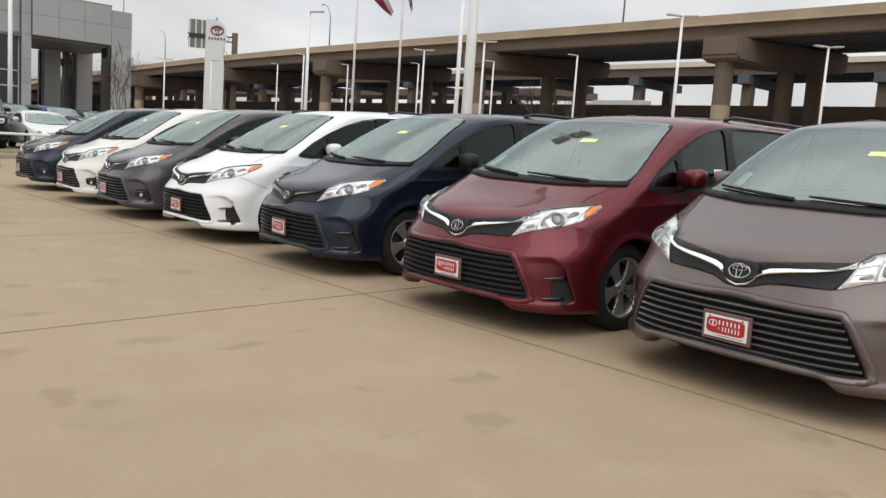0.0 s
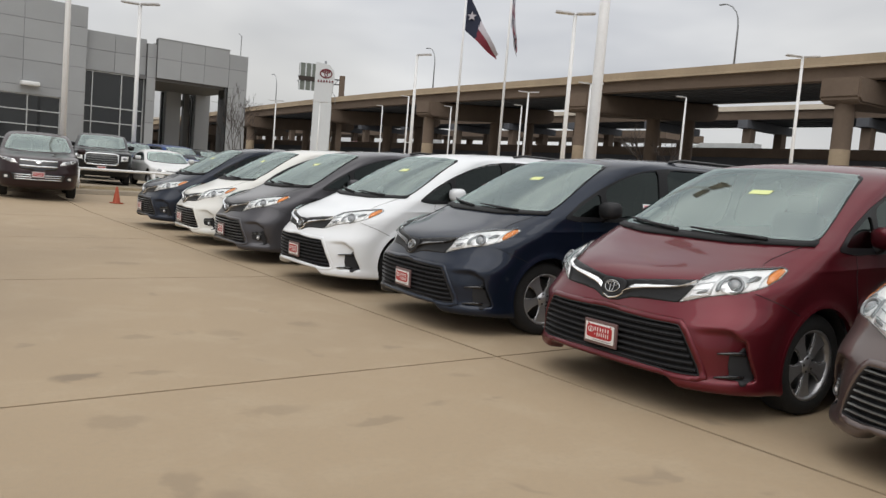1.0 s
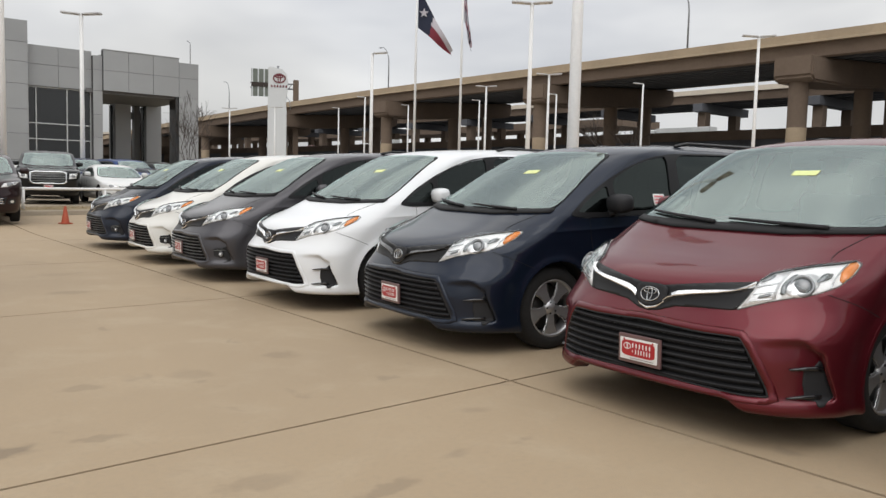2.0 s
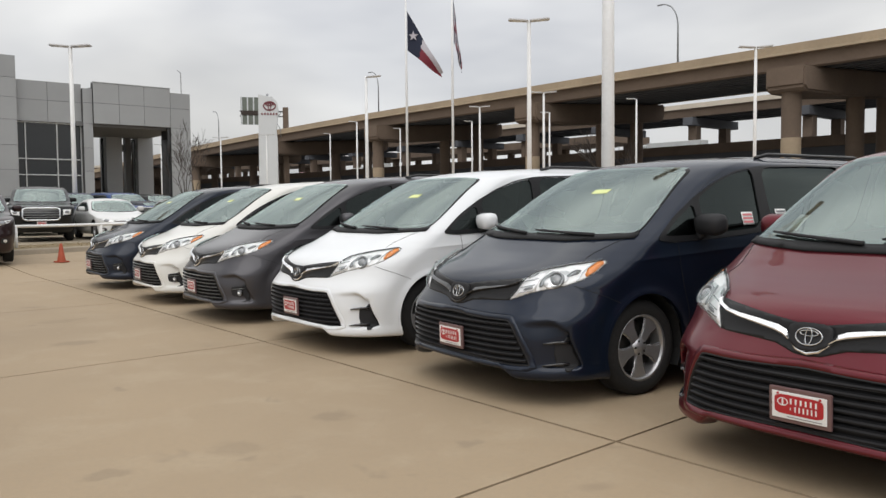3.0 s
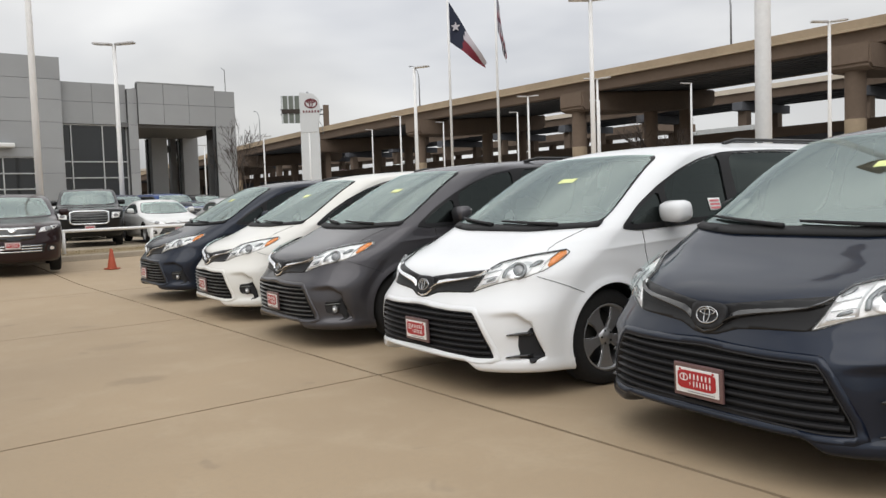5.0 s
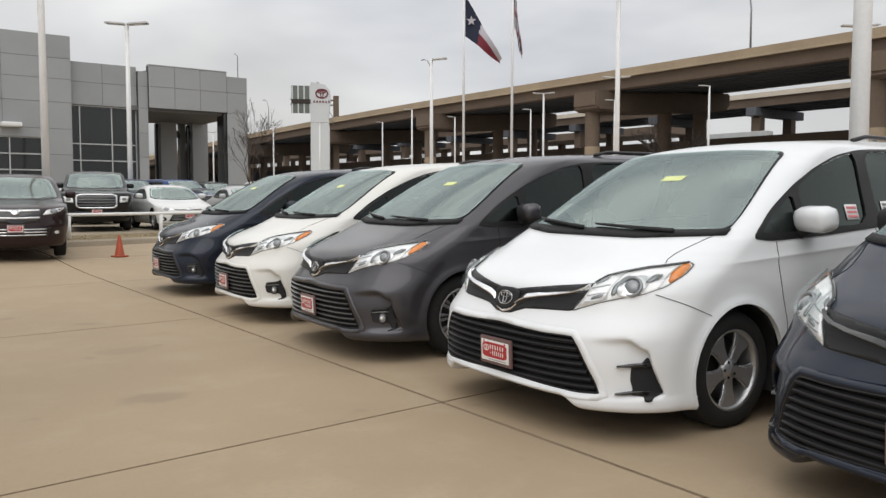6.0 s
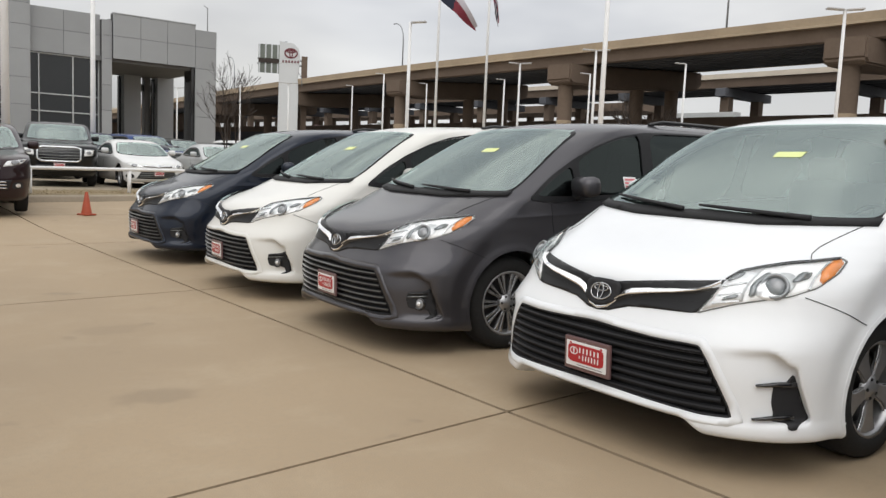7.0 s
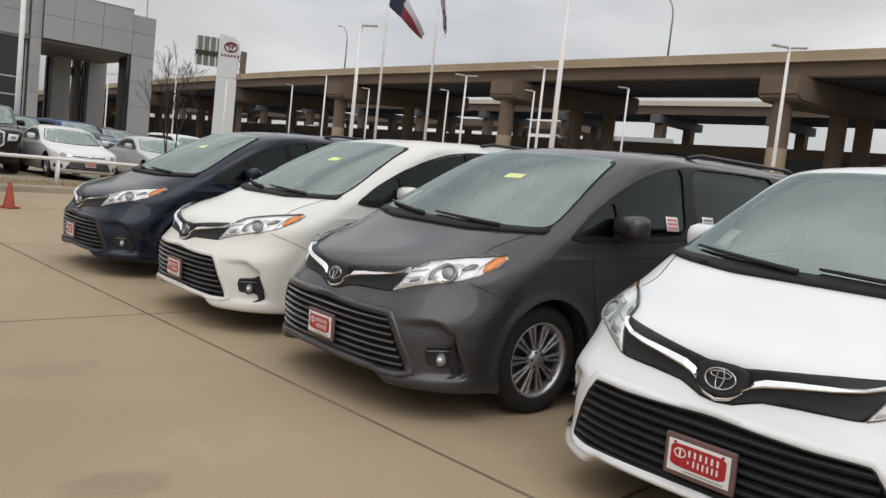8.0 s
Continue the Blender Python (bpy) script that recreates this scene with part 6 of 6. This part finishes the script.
def street_car(kind, paint, m, label, category="car", mark=False):
    """A parked car or sport utility built from the same kind of shell as the minivans, with fewer details."""
    K = CAR_KINDS[kind]
    car = thing({"suv": "sport_utility", "big_suv": "sport_utility", "sedan": "sedan"}[kind], label, category, "", m)
    R = K["R"]
    S = Shell(K["levels"], 0.045, 0.07, arches=[(x, R, R + 0.05) for x in K["axles"]])
    glass_poly, dlo = rounded(K["glass"], 2, 0.15), rounded(K["dlo"], 2, 0.15)
    smooth_part("body", S.skin([shrunk(glass_poly, 0.04)], [shrunk(dlo, 0.045)]), paint, car)
    smooth_part("windshield_border", drape(S.front, shrunk(glass_poly, -0.015), 0.002, 0.012, 0.07, [shrunk(glass_poly, 0.065)], 2), M["gloss_black"], car)
    g = smooth_part("windshield", drape(smooth_front(S, glass_poly), glass_poly, 0.008, 0.0, 0.09), M["windshield"], car)
    g.visible_shadow = False
    for sg in (1, -1):
        pr = S.side(sg)
        f = (lambda y, z: S.front(sg * y, z))
        smooth_part("window_surround", drape(pr, dlo, 0.003, 0.012, 0.09, [shrunk(dlo, 0.06)], 1), M["gloss_black"], car)
        g = smooth_part("side_window", drape(pr, shrunk(dlo, 0.02), 0.001, 0.0, 0.12, (), 4), M["privacy_glass"], car)
        g.visible_shadow = False
        for x in K["posts"]:
            part("window_post", drape(pr, [(x - 0.04, min(p[1] for p in dlo) + 0.02), (x + 0.04, min(p[1] for p in dlo) + 0.02), (x + 0.07, max(p[1] for p in dlo) - 0.03), (x - 0.01, max(p[1] for p in dlo) - 0.03)], 0.006, 0.01, 0.1), M["gloss_black"], car)
            part("panel_gap", drape(pr, strip([(x, min(p[1] for p in dlo) - 0.02), (x - 0.02, 0.36)], 0.012), 0.0015, 0.002, 0.1), M["dark_cavity"], car)
        lm = smooth_part("headlamp", drape(f, K["lamp"], 0.004, 0.012, 0.05), M["lamp_white"], car, "clear headlamp")
        cx, cz = [sum(p[i] for p in K["lamp"]) / len(K["lamp"]) for i in (0, 1)]
        smooth_part("lamp_eye", drape(f, oval(cx, cz, 0.07, 0.045, 16), 0.010, 0.01, 0.03), M["projector_glass"], lm)
        part("lamp_strip", drape(f, shrunk(K["lamp"], 0.012), 0.007, 0.004, 0.05, [shrunk(K["lamp"], 0.022)]), M["chrome"], lm)
        fy, fz = K["fog"]
        fg = part("fog_pocket", drape(f, rounded([(fy - 0.10, fz - 0.06), (fy + 0.09, fz - 0.05), (fy + 0.08, fz + 0.06), (fy - 0.08, fz + 0.06)], 1), 0.004, 0.01, 0.05), M["black_plastic"], car)
        part("fog_lamp", drape(f, oval(fy, fz, 0.04, 0.035, 14), 0.010, 0.008, 0.04), M["reflector"], fg)
        zb = min(p[1] for p in dlo)
        xm = max(p[0] for p in dlo) - 0.22
        smooth_part("door_mirror", box((xm, sg * (K["levels"][8][2] + 0.14), zb + 0.10), (0.13, 0.22, 0.16), 0.05), paint, car)
        for x in K["axles"]:
            wheel(car, (x, sg * K["track"], R), sg, "five", R, R * 0.66, 0.22)
            liner = bmesh.new()
            ring0 = [liner.verts.new((x + (R + 0.05) * math.cos(radians(-20 + 220 * k / 16)), sg * 0.90, R + (R + 0.05) * math.sin(radians(-20 + 220 * k / 16)))) for k in range(17)]
            ring1 = [liner.verts.new((v.co.x, sg * 0.55, v.co.z)) for v in ring0]
            for k in range(16):
                liner.faces.new((ring0[k], ring0[k + 1], ring1[k + 1], ring1[k]))
            liner.faces.new(ring1)
            part("wheel_arch_liner", liner, M["dark_cavity"], car)
    gr = smooth_part("grille", drape(S.front, rounded(K["grille"], 1, 0.12), 0.003, 0.012, 0.05), M["gloss_black"], car)
    if K.get("frame"):
        smooth_part("grille_frame", drape(S.front, shrunk(rounded(K["grille"], 1, 0.12), -0.02), 0.014, 0.02, 0.05, [shrunk(rounded(K["grille"], 1, 0.12), 0.022)]), M["chrome"], gr)
    half = max(p[0] for p in K["grille"])
    for z in K["bars"]:
        smooth_part("grille_bar", drape(S.front, strip([(-half * 0.93, z + 0.01), (0, z), (half * 0.93, z + 0.01)], 0.022 if K.get("frame") else 0.035), 0.014, 0.014, 0.06), M["dark_satin"] if K.get("frame") else M["chrome"], gr)
    lo = smooth_part("lower_grille", drape(S.front, K["lower"], 0.003, 0.012, 0.06), M["black_plastic"], car)
    lh = max(p[0] for p in K["lower"]) * 0.86
    for i, z in enumerate(K["lower_bars"]):
        smooth_part("grille_bar", drape(S.front, strip([(-lh, z), (0, z - 0.004), (lh, z)], 0.022), 0.012, 0.012, 0.06), M["chrome"] if kind == "suv" else M["dark_satin"], lo)
    if mark:
        mk = smooth_part("emblem", drape(S.front, oval(0, K["bars"][0] - (0.04 if kind == "suv" else 0.0), 0.07, 0.045, 18), 0.030, 0.02, 0.03), M["chrome"], gr)
    p, n = S.front(0, K["plate"])
    dealer_plate(car, S.frame_at(p + Vector((0.02, 0, 0)), Vector((1, 0, 0))))
    part("underbody", box((-2.4, 0, R), (4.1, 1.1, 0.2)), M["dark_cavity"], car)
    belt = min(pp[1] for pp in dlo)
    part("dashboard", box((max(p[0] for p in dlo) + 0.02, 0, belt - 0.06), (0.5, 1.4, 0.16), 0.05), M["interior_dark"], car)
    for y in (0.38, -0.38):
        st = smooth_part("seat", box((max(p[0] for p in dlo) - 0.95, y, belt - 0.08), (0.2, 0.48, 0.75), 0.07), M["seat_grey"], car)
        smooth_part("headrest", box((max(p[0] for p in dlo) - 0.98, y, belt + 0.26), (0.11, 0.26, 0.17), 0.05), M["seat_grey"], st)
    return car


PAINTS["maroon"] = car_paint("maroon_paint", (0.028, 0.014, 0.016))
PAINTS["black"] = car_paint("black_paint", (0.010, 0.011, 0.012))
PAINTS["silver_white"] = car_paint("silver_white_paint", (0.72, 0.72, 0.71), 0.0, 0.05)
PAINTS["silver"] = car_paint("silver_paint", (0.52, 0.53, 0.53), 0.3, 0.1)
PAINTS["deep_blue"] = car_paint("deep_blue_paint", (0.010, 0.020, 0.062))
PAINTS["blue"] = car_paint("blue_paint", (0.012, 0.05, 0.19))
UPPER = 0.315
street_car("suv", PAINTS["maroon"], pose(4.08, 23.15, 0.13, 0, 0, -99), "very dark maroon sport utility with chrome grille bars, at the kerb", "suv", True)
gm = street_car("big_suv", PAINTS["black"], pose(7.5, 31.1, 0.315, 0, 0, -103), "black full-size sport utility with a wide chrome-framed grille", "suv")
wc = street_car("sedan", PAINTS["silver_white"], pose(10.1, 30.6, UPPER, 0, 0, -93), "white sedan parked behind the pipe rail", "sedan", True)


def parked_copy(src, paint, old, m, label):
    c = copy_thing(src, m)
    return recoloured(c, {old: paint}, label)


parked_copy(wc, PAINTS["silver"], "silver_white_paint", pose(13.15, 31.3, UPPER, 0, 0, -94), "silver sedan parked beside the white one")
parked_copy(wc, PAINTS["slate"], "silver_white_paint", pose(16.3, 40.5, UPPER, 0, 0, -60), "dark sedan parked near the building")
far_suv = street_car("suv", PAINTS["silver_white"], pose(9.0, 37.6, UPPER, 0, 0, -100), "white sport utility parked behind the black one", "suv")
parked_copy(gm, PAINTS["blue"], "black_paint", pose(14.6, 41.2, UPPER, 0, 0, -82), "bright blue sport utility parked near the portal")
parked_copy(gm, PAINTS["deep_blue"], "black_paint", pose(12.2, 42.0, UPPER, 0, 0, -90), "dark navy sport utility parked near the portal")
parked_copy(gm, PAINTS["black"], "black_paint", pose(18.4, 46.6, UPPER, 0, 0, -80), "black sport utility parked under the portal's edge")
# a copy of the big sport utility stands in for a pickup
parked_copy(gm, PAINTS["silver_white"], "black_paint", pose(20.3, 42.6, UPPER, 0, 0, -84), "white pickup built as a full-size sport utility, parked beside the bare tree")


# ---------------------------------------------------------------- bare trees
def bare_tree(x, y, z, h, seed, label, spread=0.45, levels=4, stout=0.026, stems=1, bole=0.36, finest=0.0):
    """A leafless winter tree: a tapered trunk with limbs that fork into fine twigs."""
    rng = random.Random(seed)
    t = thing("bare_tree", label, "tree", "bare trees", pose(x, y, z))
    trunk, twigs = bmesh.new(), bmesh.new()

    def grow(bm, p, d, length, r, level):
        pts, rr = [p], [r]
        for k in range(3):
            d = (d + Vector((rng.uniform(-1, 1), rng.uniform(-1, 1), rng.uniform(-0.3, 0.6))) * 0.16).normalized()
            p = p + d * length / 3
            pts.append(p)
            rr.append(max(finest, r * (1 - 0.2 * (k + 1))))
        add_tube(bm, pts, rr, 6 if level < 2 else 4, False)
        if level < levels:
            for _ in range(rng.choice((3, 3, 4)) if level < 3 else 3):
                a = rng.uniform(0, math.tau)
                nd = (d + spread * 1.6 * Vector((math.cos(a), math.sin(a), rng.uniform(-0.25, 0.5)))).normalized()
                q = pts[rng.choice((2, 3, 3))]
                grow(twigs if level >= 0 else bm, q, nd, (length if level else h * 0.30) * rng.uniform(0.55, 0.8), rr[-1] * 1.3, level + 1)

    for k in range(stems):
        a = k * math.tau / stems
        off = Vector((math.cos(a), math.sin(a), 0)) * (0.06 if stems > 1 else 0)
        grow(trunk, off, (Vector((0, 0, 1)) + off * 1.2).normalized(), h * bole, h * stout, 0)
    part("trunk", trunk, M["bark"], t)
    part("crown", twigs, M["bark"], t, "bare winter twigs")


bare_tree(12.05, 29.9, 0.30, 3.75, 11, "small bare winter tree with thin stems in the grass strip", 0.30, 4, 0.0075, 3, 0.58, 0.004)
bare_tree(78.5, 64.5, 0, 12.5, 3, "bare winter tree under the overpass", 0.4)
bare_tree(79.5, 62.0, 0, 11.5, 8, "bare winter tree under the overpass", 0.4)


# ---------------------------------------------------------------- traffic on the lower highway
def box_truck(x, y, z, turn, label, long=14.0):
    t = thing("box_truck", label, "truck", "", pose(x, y, z, 0, 0, turn))
    part("trailer", box((0, 0, 2.55), (long, 2.5, 2.7), 0.06), M["truck_white"], t)
    part("chassis", box((0.4, 0, 1.0), (long - 1, 1.0, 0.35)), M["black_plastic"], t)
    cab = part("cab", prism([(0, 0), (2.9, 0), (2.9, 1.15), (2.1, 1.4), (1.7, 2.55), (0, 2.8)], 2.4, Matrix.Translation((long / 2 + 0.4, 1.2, 0.75)) @ Euler((radians(90), 0, 0)).to_matrix().to_4x4(), 0.06), M["truck_white"], t)
    part("cab_window", box((long / 2 + 2.05, 0, 2.85), (0.5, 2.46, 0.7), 0.05), M["window_dark"], cab)
    for xx in (-long / 2 + 1.2, -long / 2 + 2.4, long / 2 - 0.4, long / 2 + 2.4):
        for sg in (1, -1):
            smooth_part("wheel", lathe([(0, -0.13), (0.5, -0.13), (0.52, 0), (0.5, 0.13), (0, 0.13)], 20, Matrix.Translation((xx, sg * 1.1, 0.52)) @ Euler((radians(90), 0, 0)).to_matrix().to_4x4()), M["rubber"], t)


box_truck(136, 93.0, 9.45, 90, "white box truck on the lower highway", 12.0)
box_truck(134, 190.0, 9.45, 90, "white box truck on the lower highway", 10.0)
for yy, pk in ((99.0, "silver_white"), (131.0, "silver_white"), (143.0, "grey"), (178.0, "silver_white"), (190.0, "silver_white"), (205.0, "red")):
    c = parked_copy(far_suv, PAINTS[pk], "silver_white_paint", pose(116.5, yy, 9.45, 0, 0, 90), {"silver_white": "white sport utility on the lower highway", "grey": "grey sport utility on the lower highway", "red": "red sport utility on the lower highway"}[pk])


build_slabs(GROUND)
